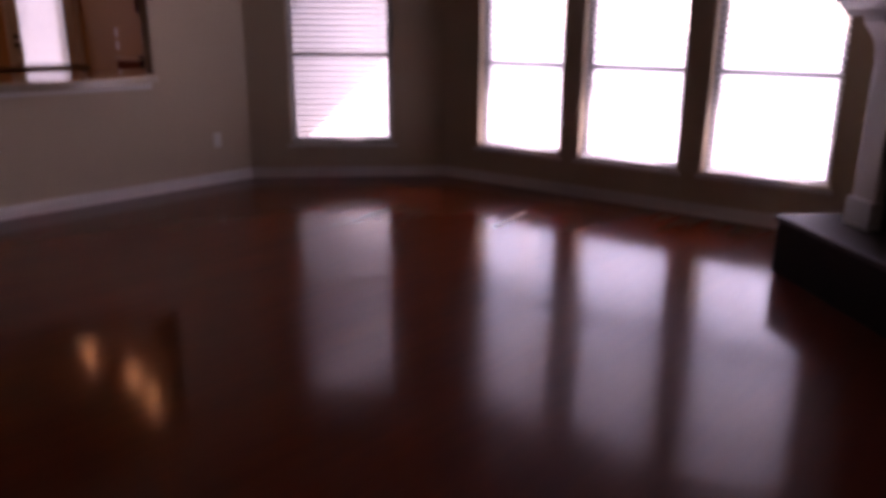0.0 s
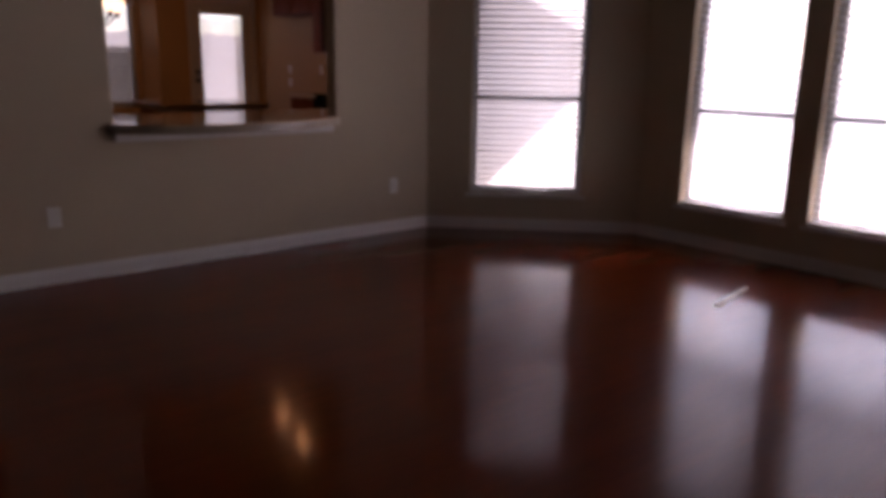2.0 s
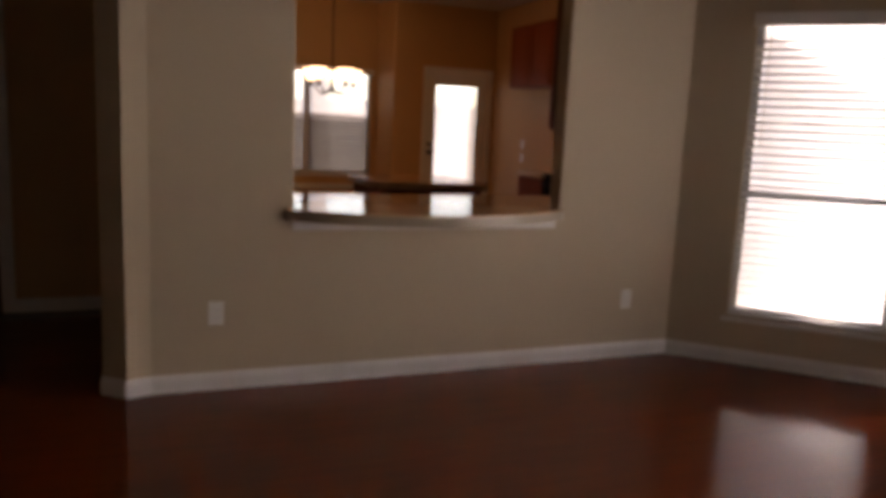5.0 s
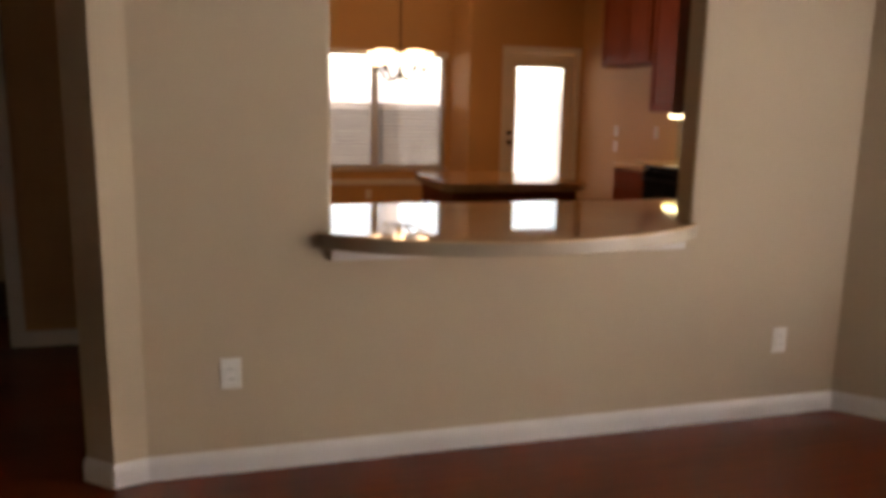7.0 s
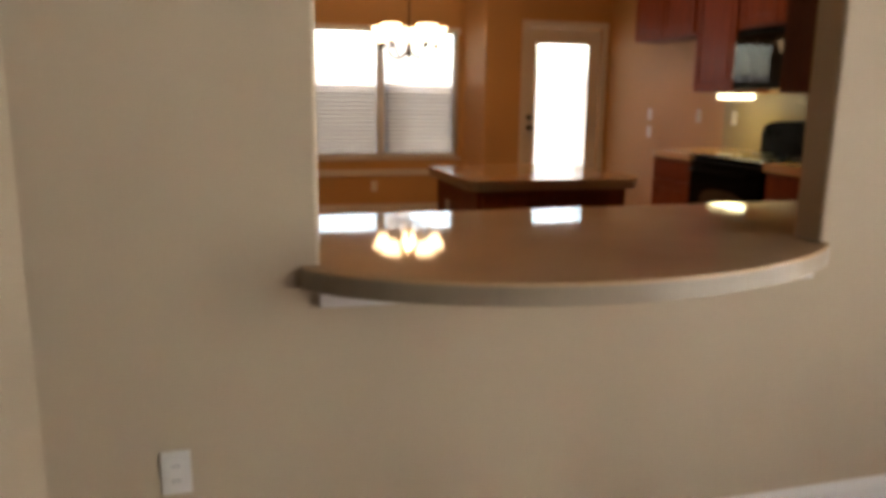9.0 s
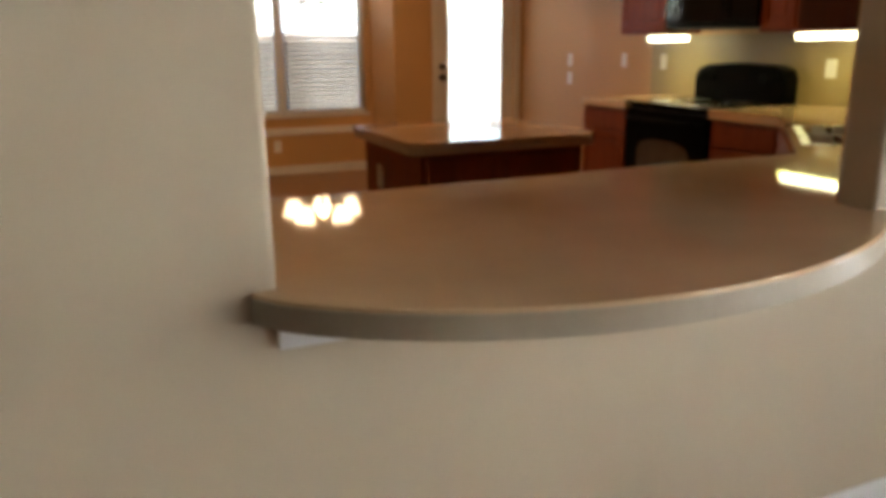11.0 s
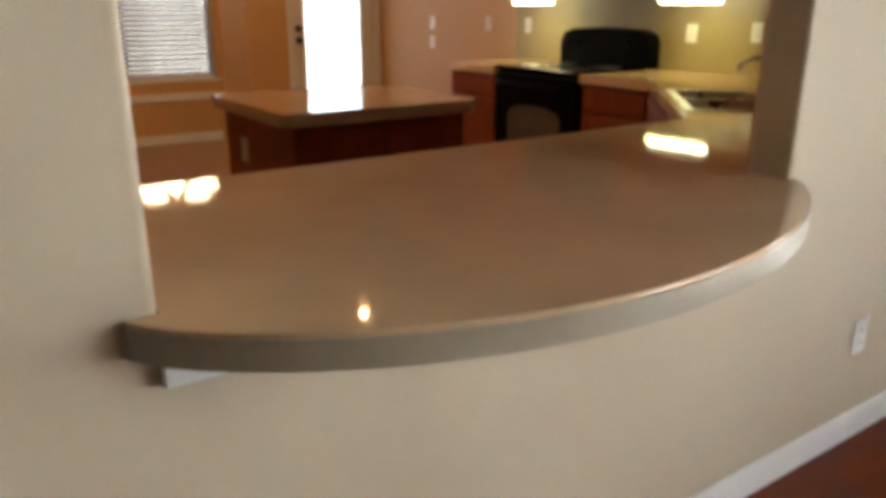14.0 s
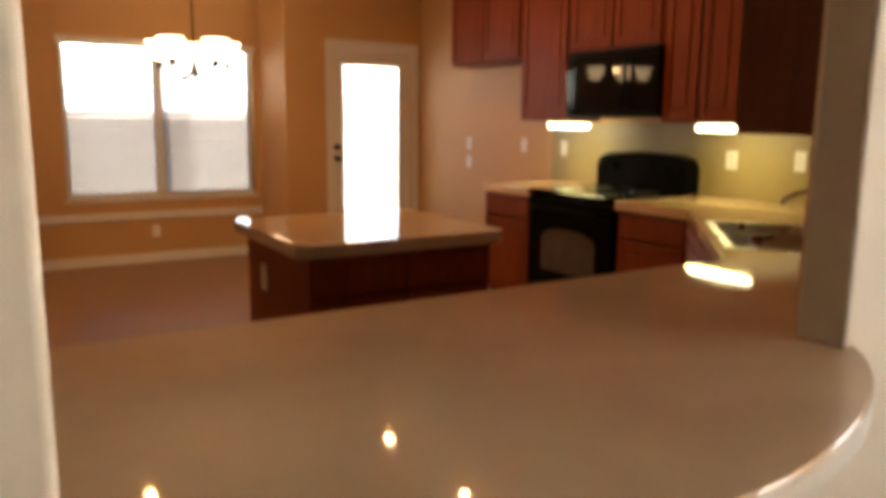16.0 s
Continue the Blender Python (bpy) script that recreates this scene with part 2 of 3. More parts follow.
# ---- floors and ceiling ----
structure("floor", prism([(-8.2, -9.2), (-0.80, -9.2), (-0.80, -6.76), (1.17, -4.64), (1.17, -1.17), (0.0, 0.0), (0.0, 0.117), (-3.12, 0.117), (-3.12, 3.6), (-8.2, 3.6)], -0.12, 0.0), FLOOR, "glossy red-brown wood floor reflecting the windows", "floor")
structure("floor_kitchen", prism([(-3.12, 0.117), (EAST_X, 0.117), (EAST_X, 6.71), (-3.12, 6.71)], -0.12, 0.0), FLOOR_K, "satin brown kitchen floor", "floor")
structure("ceiling", prism([(-8.3, -9.3), (1.4, -9.3), (1.4, -1.2), (0.2, 0.0), (1.8, 0.0), (1.8, 6.9), (-8.3, 6.9)], CEILING_Z, CEILING_Z + 0.15), CEIL, "tan painted ceiling", "ceiling")

# ---- walls ----
OPEN_L, OPEN_R, BAR_Z = -2.332, -0.829, 0.90
bm = wall_run(bmesh.new(), 3.0, CEILING_Z, 0.117, [(3.0 + OPEN_L, 3.0 + OPEN_R, BAR_Z - 0.0585, 2.25)])
rim = [e for e in bm.edges if abs(e.verts[0].co.z - e.verts[1].co.z) > 0.05 and e.verts[0].co.z > BAR_Z - 0.07 and e.verts[1].co.z > BAR_Z - 0.07 and max(v.co.z for v in e.verts) < 2.3
       and any(abs(e.verts[0].co.x - 3.0 - ox) < 1e-4 for ox in (OPEN_L, OPEN_R))]
bmesh.ops.bevel(bm, geom=rim, offset=0.014, segments=4, affect="EDGES", profile=0.5)
placed(structure("wall_pass_through", bm, PAINT, "greige painted wall with a wide kitchen pass-through", "wall"), pose(-3.0, 0, 0))
structure("wall_stub", prism([(-3.0, 0.0), (-3.0, 0.117), (-3.12, 0.16), (-3.215, 0.06), (-3.11, -0.03)], 0, CEILING_Z), PAINT, "greige angled wall end beside the hall", "wall")
W1, W1H = (0.343, 1.215), (0.285, 2.04)
placed(structure("wall_angled", wall_run(bmesh.new(), 1.655, CEILING_Z, 0.16, [(*W1, *W1H)]), PAINT, "greige angled wall with one window", "wall"), pose(0, 0, 0, 0, 0, -45))
BAY_LEN = 3.38
TRIPLE = [(0.36, 1.145), (1.31, 2.10), (2.27, 3.075)]
placed(structure("wall_bay", wall_run(bmesh.new(), BAY_LEN, CEILING_Z, 0.16, [(a, b, 0.288, W1H[1]) for a, b in TRIPLE]), PAINT, "greige wall with three tall windows", "wall"), pose(1.17, -1.17, 0, 0, 0, -90))
HEARTH_END = pose(1.17, -1.17 - BAY_LEN, 0, 0, 0, -135)
placed(structure("wall_fireplace", box((0, 0, 0), (3.0, 0.16, CEILING_Z)), PAINT, "greige angled wall behind the fireplace", "wall"), HEARTH_END)
structure("wall_southeast", box((-0.95, -9.2, 0), (-0.80, -1.17 - BAY_LEN - 2.12, CEILING_Z)), PAINT, "plain greige wall", "wall")
structure("wall_south", box((-8.3, -9.35, 0), (-0.80, -9.2, CEILING_Z)), PAINT, "plain greige wall", "wall")
structure("wall_west", box((-8.35, -9.2, 0), (-8.2, 6.9, CEILING_Z)), PAINT, "plain greige wall", "wall")
structure("wall_hall", wall_run(bmesh.new(), -3.2, CEILING_Z, 0.12, [(-5.0, -3.88, 0, 2.05)], x0=-8.2), PAINT_K, "tan hall wall with a dark opening", "wall").matrix_world = pose(0, 1.8, 0)
structure("wall_hall_side", box((-3.2, 0.16, 0), (-3.05, 1.92, CEILING_Z)), PAINT, "plain greige hall wall", "wall")
structure("wall_hall_kitchen", box((-3.2, 1.92, 0), (-3.05, 6.71, CEILING_Z)), PAINT_K, "tan kitchen wall", "wall")
structure("wall_kitchen_south", box((0.0, 0.0, 0), (EAST_X, 0.117, CEILING_Z)), PAINT_K, "tan kitchen wall", "wall")
structure("wall_kitchen_lining", box((OPEN_R + 0.01, 0.117, 0), (EAST_X, 0.123, CEILING_Z)), PAINT_K, "tan kitchen wall behind the cabinets", "wall")
structure("wall_kitchen_east", box((EAST_X, 0.0, 0), (EAST_X + 0.16, 6.48, CEILING_Z)), PAINT_K, "tan kitchen wall with switches and outlets", "wall")
KW = [(-1.745, -0.93), (-0.89, -0.005)]
structure("wall_kitchen_north", wall_run(bmesh.new(), 0.06, CEILING_Z, 0.16, [(KW[0][0], KW[1][1], 0.625, 2.075)], x0=-8.2), PAINT_K, "tan wall with a wide kitchen window", "wall").matrix_world = pose(0, 6.71, 0)
structure("wall_kitchen_return", prism([(0.06, 6.71), (0.19, 6.32), (0.19, 6.48), (0.06, 6.87)], 0, CEILING_Z), PAINT_K, "tan angled wall return beside the window", "wall")
DOOR = (0.685, 1.60, 0.0, 2.10)
structure("wall_kitchen_door", wall_run(bmesh.new(), EAST_X, CEILING_Z, 0.16, [DOOR], x0=0.19), PAINT_K, "tan wall round the back door", "wall").matrix_world = pose(0, 6.32, 0)


def baseboard(length, m, start=0.0, mat=TRIM, h=0.088):
    bm = bmesh.new()
    prof = [(0, 0), (0, h), (-0.006, h), (-0.013, h - 0.018), (-0.015, h - 0.03), (-0.015, 0)]
    a = [bm.verts.new((start, y, z)) for y, z in prof]
    b = [bm.verts.new((length, y, z)) for y, z in prof]
    k = len(prof)
    for i in range(k):
        bm.faces.new((a[i], a[(i + 1) % k], b[(i + 1) % k], b[i]))
    bm.faces.new(a)
    bm.faces.new(list(reversed(b)))
    bmesh.ops.recalc_face_normals(bm, faces=bm.faces[:])
    return placed(structure("baseboard", bm, mat, "white moulded baseboard", "baseboard"), m)


baseboard(3.0, pose(-3.0, -0.001, 0), start=-0.004)
baseboard(0.114, pose(-3.11, -0.031, 0, 0, 0, 15.3), start=-0.004)
baseboard(0.138, pose(-3.216, 0.059, 0, 0, 0, -40.6))
baseboard(1.655, pose(-0.001, -0.001, 0, 0, 0, -45))
baseboard(BAY_LEN - 0.016, pose(1.169, -1.17, 0, 0, 0, -90))
baseboard(0.44, HEARTH_END @ pose(0, -0.001, 0), start=0.016)
baseboard(3.2, pose(-8.2, 1.799, 0))
baseboard(0.61, pose(-3.81, 1.799, 0))
baseboard(6.2, pose(-6.2, 6.709, 0), start=3.0)
baseboard(0.41, pose(0.06, 6.709, 0, 0, 0, -71.6))
baseboard(0.36, pose(0.19, 6.319, 0))
baseboard(2.2, pose(EAST_X - 0.001, 6.32, 0, 0, 0, -90))


structure("wall_hall_end", box((-8.2, 3.6, 0), (-3.2, 3.72, CEILING_Z)), PAINT, "plain wall of the dark room off the hall", "wall")
hd = thing("door_2", pose(-5.0, 1.8, 0), "white-cased open doorway into a dark room", "doorway", kind="structure")
for lo, hi in (((-0.07, -0.016, 0), (0.0, 0.0, 2.12)), ((1.12, -0.016, 0), (1.19, 0.0, 2.12)), ((0.0, -0.016, 2.05), (1.12, 0.0, 2.12))):
    part("casing", box(lo, hi, 0.005), TRIM, hd)
for lo, hi in (((0.0, 0.0, 0), (0.012, 0.12, 2.05)), ((1.108, 0.0, 0), (1.12, 0.12, 2.05))):
    part("jamb", box(lo, hi, 0.002), TRIM, hd)

# ---- windows and blinds ----
def window(name, m, w, h, label, rail=0.42, depth=0.16, mullion=None):
    """A single-hung window in its opening; local x along the wall, y outward, z from the bottom of the opening."""
    win = thing(name, m, label, "window", kind="structure")
    t = 0.045
    bm = bmesh.new()
    for lo, hi in (((0, 0.08, 0), (t, 0.14, h)), ((w - t, 0.08, 0), (w, 0.14, h)), ((t, 0.08, 0), (w - t, 0.14, t)), ((t, 0.08, h - t), (w - t, 0.14, h))):
        add_box(bm, lo, hi, 0.004)
    part("window_frame", bm, VINYL, win)
    part("meeting_rail", box((t, 0.075, h * rail - 0.019), (w - t, 0.135, h * rail + 0.019), 0.004), VINYL, win)
    if mullion:
        part("mullion", box((mullion[0], 0.06, t), (mullion[1], 0.139, h - t), 0.004), VINYL, win)
    for z0, z1 in ((t, h * rail - 0.019), (h * rail + 0.019, h - t)):
        p = part("pane", box((t, 0.108, z0), (w - t, 0.112, z1)), GLASS, win)
        p.visible_shadow = False
    part("window_sill", box((-0.03, -0.025, -0.028), (w + 0.03, 0.08, -0.002), 0.006), TRIM, win)
    return win


def slat_mesh(w, tilt, width=0.05):
    bm = bmesh.new()
    rows = []
    for k in range(5):
        u = (k / 4 - 0.5) * width
        c = 0.004 * (1 - (2 * k / 4 - 1) ** 2)
        y, z = u * math.cos(tilt) - c * math.sin(tilt), u * math.sin(tilt) + c * math.cos(tilt)
        rows.append([bm.verts.new((x, y, z + d)) for x in (0, w) for d in (0.0, 0.0018)])
    for a, b in zip(rows, rows[1:]):
        bm.faces.new((a[1], a[3], b[3], b[1]))
        bm.faces.new((a[0], b[0], b[2], a[2]))
        bm.faces.new((a[0], a[1], b[1], b[0]))
        bm.faces.new((a[2], b[2], b[3], a[3]))
    bm.faces.new((rows[0][0], rows[0][2], rows[0][3], rows[0][1]))
    bm.faces.new((rows[-1][0], rows[-1][1], rows[-1][3], rows[-1][2]))
    bmesh.ops.recalc_face_normals(bm, faces=bm.faces[:])
    me = bpy.data.meshes.new("slat")
    bm.to_mesh(me)
    bm.free()
    me.materials.append(SLAT)
    for p in me.polygons:
        p.use_smooth = True
    return me


def blind(m, w, h, label, tilt=-12, pitch=0.046, group="", y=0.035, valance=True):
    """A horizontal blind hung in a window; local frame as the window's."""
    bl = thing("window_blind", m, label, "blind", group)
    if valance:
        part("headrail", box((-0.018, y - 0.062, h - 0.066), (w + 0.018, y - 0.038, h + 0.012), 0.006), TRIM, bl)
    n = int((h - 0.10) / pitch)
    me = slat_mesh(w - 0.016, radians(tilt))
    for k in range(n):
        s = new("slat", me)
        s.parent = bl
        s.location = (0.008, y, 0.05 + k * pitch)
        s.rotation_euler = (radians(random.uniform(-2.0, 2.0)), radians(random.uniform(-0.08, 0.08)), 0)
    part("bottom_rail", box((0.006, y - 0.026, 0.006), (w - 0.006, y + 0.026, 0.026), 0.005), TRIM, bl)
    for fx in (0.14, 0.86):
        part("ladder_cord", tube([(fx * w, y - 0.028, 0.02), (fx * w, y - 0.028, h - 0.05)], 0.0012, 5), TRIM, bl)
    part("tilt_wand", tube([(0.08, y - 0.036, h - 0.06), (0.085, y - 0.04, h - 0.75)], 0.004, 6), TRIM, bl)
    return bl


H1 = W1H[1] - W1H[0]
m1 = pose(0, 0, 0, 0, 0, -45) @ pose(W1[0], 0, W1H[0])
window("window_1", m1, W1[1] - W1[0], H1, "white vinyl single-hung window in the angled wall")
blind(m1, W1[1] - W1[0], H1, "white horizontal slat blind, lowered, slats half open", group="living room blinds")
for k, (a, b) in enumerate(TRIPLE):
    mk = pose(1.17, -1.17, 0, 0, 0, -90) @ pose(a, 0, 0.288)
    window("window_%d" % (k + 2), mk, b - a, H1 - 0.003, "white vinyl single-hung window full of daylight", rail=0.39)
    blind(mk, b - a, H1 - 0.003, "white horizontal slat blind, lowered, glaring with daylight", group="living room blinds")
mk = pose(KW[0][0], 6.71, 0.625)
window("window_5", mk, KW[1][1] - KW[0][0], 1.45, "wide white twin kitchen window with a centre mullion", rail=0.54, mullion=(0.79, 0.88))
SCREEN = bpy.data.materials.new("insect_screen_mesh")
SCREEN.use_nodes = True
sn = SCREEN.node_tree.nodes
clear, mixer = sn.new("ShaderNodeBsdfTransparent"), sn.new("ShaderNodeMixShader")
mixer.inputs[0].default_value = 0.5
sn["Principled BSDF"].inputs["Base Color"].default_value = (0.03, 0.03, 0.03, 1)
SCREEN.node_tree.links.new(sn["Principled BSDF"].outputs[0], mixer.inputs[2])
SCREEN.node_tree.links.new(clear.outputs[0], mixer.inputs[1])
SCREEN.node_tree.links.new(mixer.outputs[0], sn["Material Output"].inputs["Surface"])
part("insect_screen", box((0.045, 0.142, 0.04), (KW[1][1] - KW[0][0] - 0.045, 0.1425, 0.74)), SCREEN, bpy.data.objects["window_5"], "dark insect screen on the lower sash")
for a, b in KW:
    blind(pose(a, 6.71, 0.625), b - a, 1.45, "white horizontal slat blind over the kitchen window", tilt=-20, group="kitchen blinds", valance=True)
structure("trim_window_apron", box((-2.3, 6.685, 0.42), (0.05, 6.71, 0.49), 0.006), TRIM, "white painted rail under the kitchen window", "trim")

# ---- back door ----
door = thing("door_1", pose(DOOR[0], 6.32, 0), "white back door with a full-height glass and blind, closed", "door", kind="structure")
dw, dh = DOOR[1] - DOOR[0], 2.10
for nm, lo, hi in (("casing", (-0.07, -0.018, 0), (0.0, 0.0, dh + 0.07)), ("casing", (dw, -0.018, 0), (dw + 0.07, 0.0, dh + 0.07)), ("casing", (0, -0.018, dh), (dw, 0.0, dh + 0.07))):
    part(nm, box(lo, hi, 0.005), DOORP, door)
gx0, gx1, gz0, gz1 = 0.115, 0.765, 0.25, 1.975
bm = bmesh.new()
for lo, hi in (((0.005, 0.01, 0.01), (gx0, 0.055, dh - 0.005)), ((gx1, 0.01, 0.01), (dw - 0.005, 0.055, dh - 0.005)), ((gx0, 0.01, 0.01), (gx1, 0.055, gz0)), ((gx0, 0.01, gz1), (gx1, 0.055, dh - 0.005))):
    add_box(bm, lo, hi, 0.003)
leaf = part("door_leaf", bm, DOORP, door)
bm = bmesh.new()
for lo, hi in (((gx0 - 0.02, -0.004, gz0 - 0.02), (gx0 + 0.014, 0.012, gz1 + 0.02)), ((gx1 - 0.014, -0.004, gz0 - 0.02), (gx1 + 0.02, 0.012, gz1 + 0.02)), ((gx0 + 0.014, -0.004, gz0 - 0.02), (gx1 - 0.014, 0.012, gz0 + 0.014)), ((gx0 + 0.014, -0.004, gz1 - 0.014), (gx1 - 0.014, 0.012, gz1 + 0.02))):
    add_box(bm, lo, hi, 0.004)
part("glazing_bead", bm, DOORP, leaf)
p = part("pane", box((gx0, 0.044, gz0), (gx1, 0.048, gz1)), GLASS, leaf)
p.visible_shadow = False
for z, r in ((1.10, 0.026), (0.985, 0.03)):
    kb = lathe([(0.032, 0), (0.032, 0.006), (0.012, 0.01), (0.012, 0.03), (r, 0.038), (r, 0.055), (r * 0.6, 0.064)], 16)
    bmesh.ops.transform(kb, matrix=pose(0.045, 0.009, z, 90, 0, 0), verts=kb.verts[:])
    part("deadbolt" if z > 1.05 else "door_knob", kb, BRONZE, leaf, "dark bronze knob", smooth=True)
blind(pose(DOOR[0] + gx0, 6.335, gz0), gx1 - gx0, gz1 - gz0, "white slat blind on the back door glass", tilt=-20, pitch=0.04, group="kitchen blinds", y=0.012)

# ---- serving bar and kitchen worktop ----
arc = []
for k in range(41):
    x = -2.378 + (k / 40) * (-0.796 + 2.378)
    u = (x + 1.63) / (0.748 if x < -1.63 else 0.834)
    arc.append((x, -0.318 * max(0.0, 1 - u * u) ** (0.75 if u < 0 else 0.85) - 0.004))
arc[0], arc[-1] = (-2.378, -0.004), (-0.796, -0.004)
top = [*arc, (-0.796, -0.0005), (OPEN_R - 0.001, -0.0005), (OPEN_R - 0.001, 0.124), (EAST_X - 0.001, 0.124), (EAST_X - 0.001, 2.515), (0.93, 2.515), (0.93, 1.95), (-0.165, 0.842), (-2.45, 0.815), (-2.45, 0.119), (OPEN_L + 0.001, 0.119), (OPEN_L + 0.001, -0.0005), (-2.378, -0.0005)]
bm = prism(top, BAR_Z - 0.058, BAR_Z)
rim = [e for e in bm.edges if abs(e.verts[0].co.z - e.verts[1].co.z) < 1e-6 and (max(v.co.y for v in e.verts) < -0.0035 or min(v.co.y for v in e.verts) > 0.5)]
bmesh.ops.bevel(bm, geom=rim, offset=0.004, segments=3, affect="EDGES", profile=0.5)
part("worktop", bm, STONE, None)
worktop = bpy.data.objects["worktop"]
tagged(worktop, "glossy tan solid-surface worktop with a curved serving bar", "countertop")
band, outer = list(arc), []
for i, (x, y) in enumerate(band):
    nx, ny = x + 1.60, (y - 0.55) * (0 if i in (0, len(band) - 1) else 1)
    d = math.hypot(nx, ny)
    outer.append((x + 0.003 * nx / d, y + 0.003 * ny / d))
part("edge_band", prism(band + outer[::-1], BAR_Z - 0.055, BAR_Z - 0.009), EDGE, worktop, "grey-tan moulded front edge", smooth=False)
sc = Vector((0.49, 1.115, 0))
cut = bmesh.new()
add_box(cut, (-0.39, -0.21, 0.80), (0.39, 0.21, 1.0))
bmesh.ops.bevel(cut, geom=[e for e in cut.edges if abs(e.verts[0].co.z - e.verts[1].co.z) > 0.1], offset=0.06, segments=4, affect="EDGES")
bmesh.ops.transform(cut, matrix=pose(sc.x, sc.y, 0, 0, 0, 45), verts=cut.verts[:])
cme = bpy.data.meshes.new("sink_cutout")
cut.to_mesh(cme)
cut.free()
cob = new("sink_cutout", cme)
mod = worktop.modifiers.new("cut", "BOOLEAN")
mod.object, mod.operation, mod.solver = cob, "DIFFERENCE", "EXACT"
dg = bpy.context.evaluated_depsgraph_get()
done = bpy.data.meshes.new_from_object(worktop.evaluated_get(dg))
worktop.modifiers.clear()
worktop.data = done
bpy.data.objects.remove(cob)
tagged(part("worktop", box((0.93, 3.385, BAR_Z - 0.058), (EAST_X - 0.003, 3.96, BAR_Z), 0.006), STONE, None, "short tan worktop beside the range"), "", "countertop")
structure("trim_bar_apron", box((-2.338, -0.020, 0.793), (-0.855, -0.0005, BAR_Z - 0.059), 0.004), TRIM, "white board under the curved bar", "trim")

BACKSPLASH = material("olive_tan_backsplash", (0.34, 0.265, 0.125), rough=0.38, var=0.04, scale=4, grain=160, bump=0.05)
structure("trim_backsplash", box((EAST_X - 0.008, 0.125, BAR_Z + 0.001), (EAST_X - 0.0005, 4.06, 1.372), 0.002), BACKSPLASH, "olive-tan backsplash under the wall cabinets", "backsplash")

# sink and tap
sink = thing("kitchen_sink", pose(sc.x, sc.y, BAR_Z, 0, 0, 45), "stainless steel double-bowl sink set in the corner worktop", "sink")


def ring(bm, w, d, r, z, steps=6):
    out = []
    for cx, cy, a0 in ((w - r, d - r, 0), (-w + r, d - r, 90), (-w + r, -d + r, 180), (w - r, -d + r, 270)):
        for k in range(steps + 1):
            a = radians(a0 + 90 * k / steps)
            out.append(bm.verts.new((cx + r * math.cos(a), cy + r * math.sin(a), z)))
    return out


def bowl(cx, w, d, depth):
    bm = bmesh.new()
    rings = [ring(bm, w, d, 0.06, 0.003), ring(bm, w - 0.008, d - 0.008, 0.055, -0.004), ring(bm, w - 0.02, d - 0.02, 0.05, -depth + 0.02), ring(bm, w - 0.045, d - 0.045, 0.04, -depth)]
    for p, q in zip(rings, rings[1:]):
        for k in range(len(p)):
            bm.faces.new((p[k], p[(k + 1) % len(p)], q[(k + 1) % len(p)], q[k]))
    bm.faces.new(rings[-1])
    bmesh.ops.translate(bm, vec=(cx, 0, 0), verts=bm.verts[:])
    bmesh.ops.recalc_face_normals(bm, faces=bm.faces[:])
    return bm


for cx in (-0.193, 0.193):
    part("bowl", bowl(cx, 0.185, 0.198, 0.17), STEEL, sink, smooth=True)
    part("drain", lathe([(0.04, -0.169), (0.04, -0.166), (0.03, -0.165), (0.012, -0.168)], 16, (cx, 0, 0)), CHROME, sink)
bm = bmesh.new()
for lo, hi in (((-0.41, 0.196, 0.0005), (0.41, 0.235, 0.005)), ((-0.41, -0.235, 0.0005), (0.41, -0.196, 0.005)), ((-0.41, -0.196, 0.0005), (-0.376, 0.196, 0.005)), ((0.376, -0.196, 0.0005), (0.41, 0.196, 0.005)), ((-0.012, -0.196, 0.0005), (0.012, 0.196, 0.005))):
    add_box(bm, lo, hi, 0.0015)
part("rim", bm, STEEL, sink)
tap = thing("kitchen_tap", pose(sc.x + 0.12, sc.y - 0.225, BAR_Z, 0, 0, 45), "chrome kitchen tap with a low arched spout", "tap")
part("base", lathe([(0.03, 0), (0.03, 0.012), (0.022, 0.02), (0.02, 0.09), (0.016, 0.1)], 16), CHROME, tap, smooth=True)
part("spout", tube([(0, 0, 0.08), (0, 0.01, 0.15), (0, 0.05, 0.19), (0, 0.11, 0.20), (0, 0.17, 0.19), (0, 0.215, 0.165), (0, 0.225, 0.14)], 0.011), CHROME, tap, smooth=True)
part("lever", tube([(0.0, 0, 0.1), (0.03, -0.01, 0.125), (0.075, -0.02, 0.14)], 0.007), CHROME, tap, smooth=True)


# ---- cabinets ----
def panel_door(bm_frame, bm_panel, x0, x1, z0, z1, y, t=0.02, f=0.055):
    """A framed door standing proud of a carcass front at y (front towards -y)."""
    for lo, hi in (((x0, y - t, z0), (x0 + f, y, z1)), ((x1 - f, y - t, z0), (x1, y, z1)), ((x0 + f, y - t, z0), (x1 - f, y, z0 + f)), ((x0 + f, y - t, z1 - f), (x1 - f, y, z1))):
        add_box(bm_frame, lo, hi, 0.003)
    add_box(bm_panel, (x0 + f, y - t * 0.5, z0 + f), (x1 - f, y - 0.001, z1 - f))
    g = 0.022
    if x1 - x0 > 2 * f + 3 * g and z1 - z0 > 2 * f + 3 * g:
        add_box(bm_panel, (x0 + f + g, y - t * 0.85, z0 + f + g), (x1 - f - g, y - t * 0.5, z1 - f - g), 0.006)


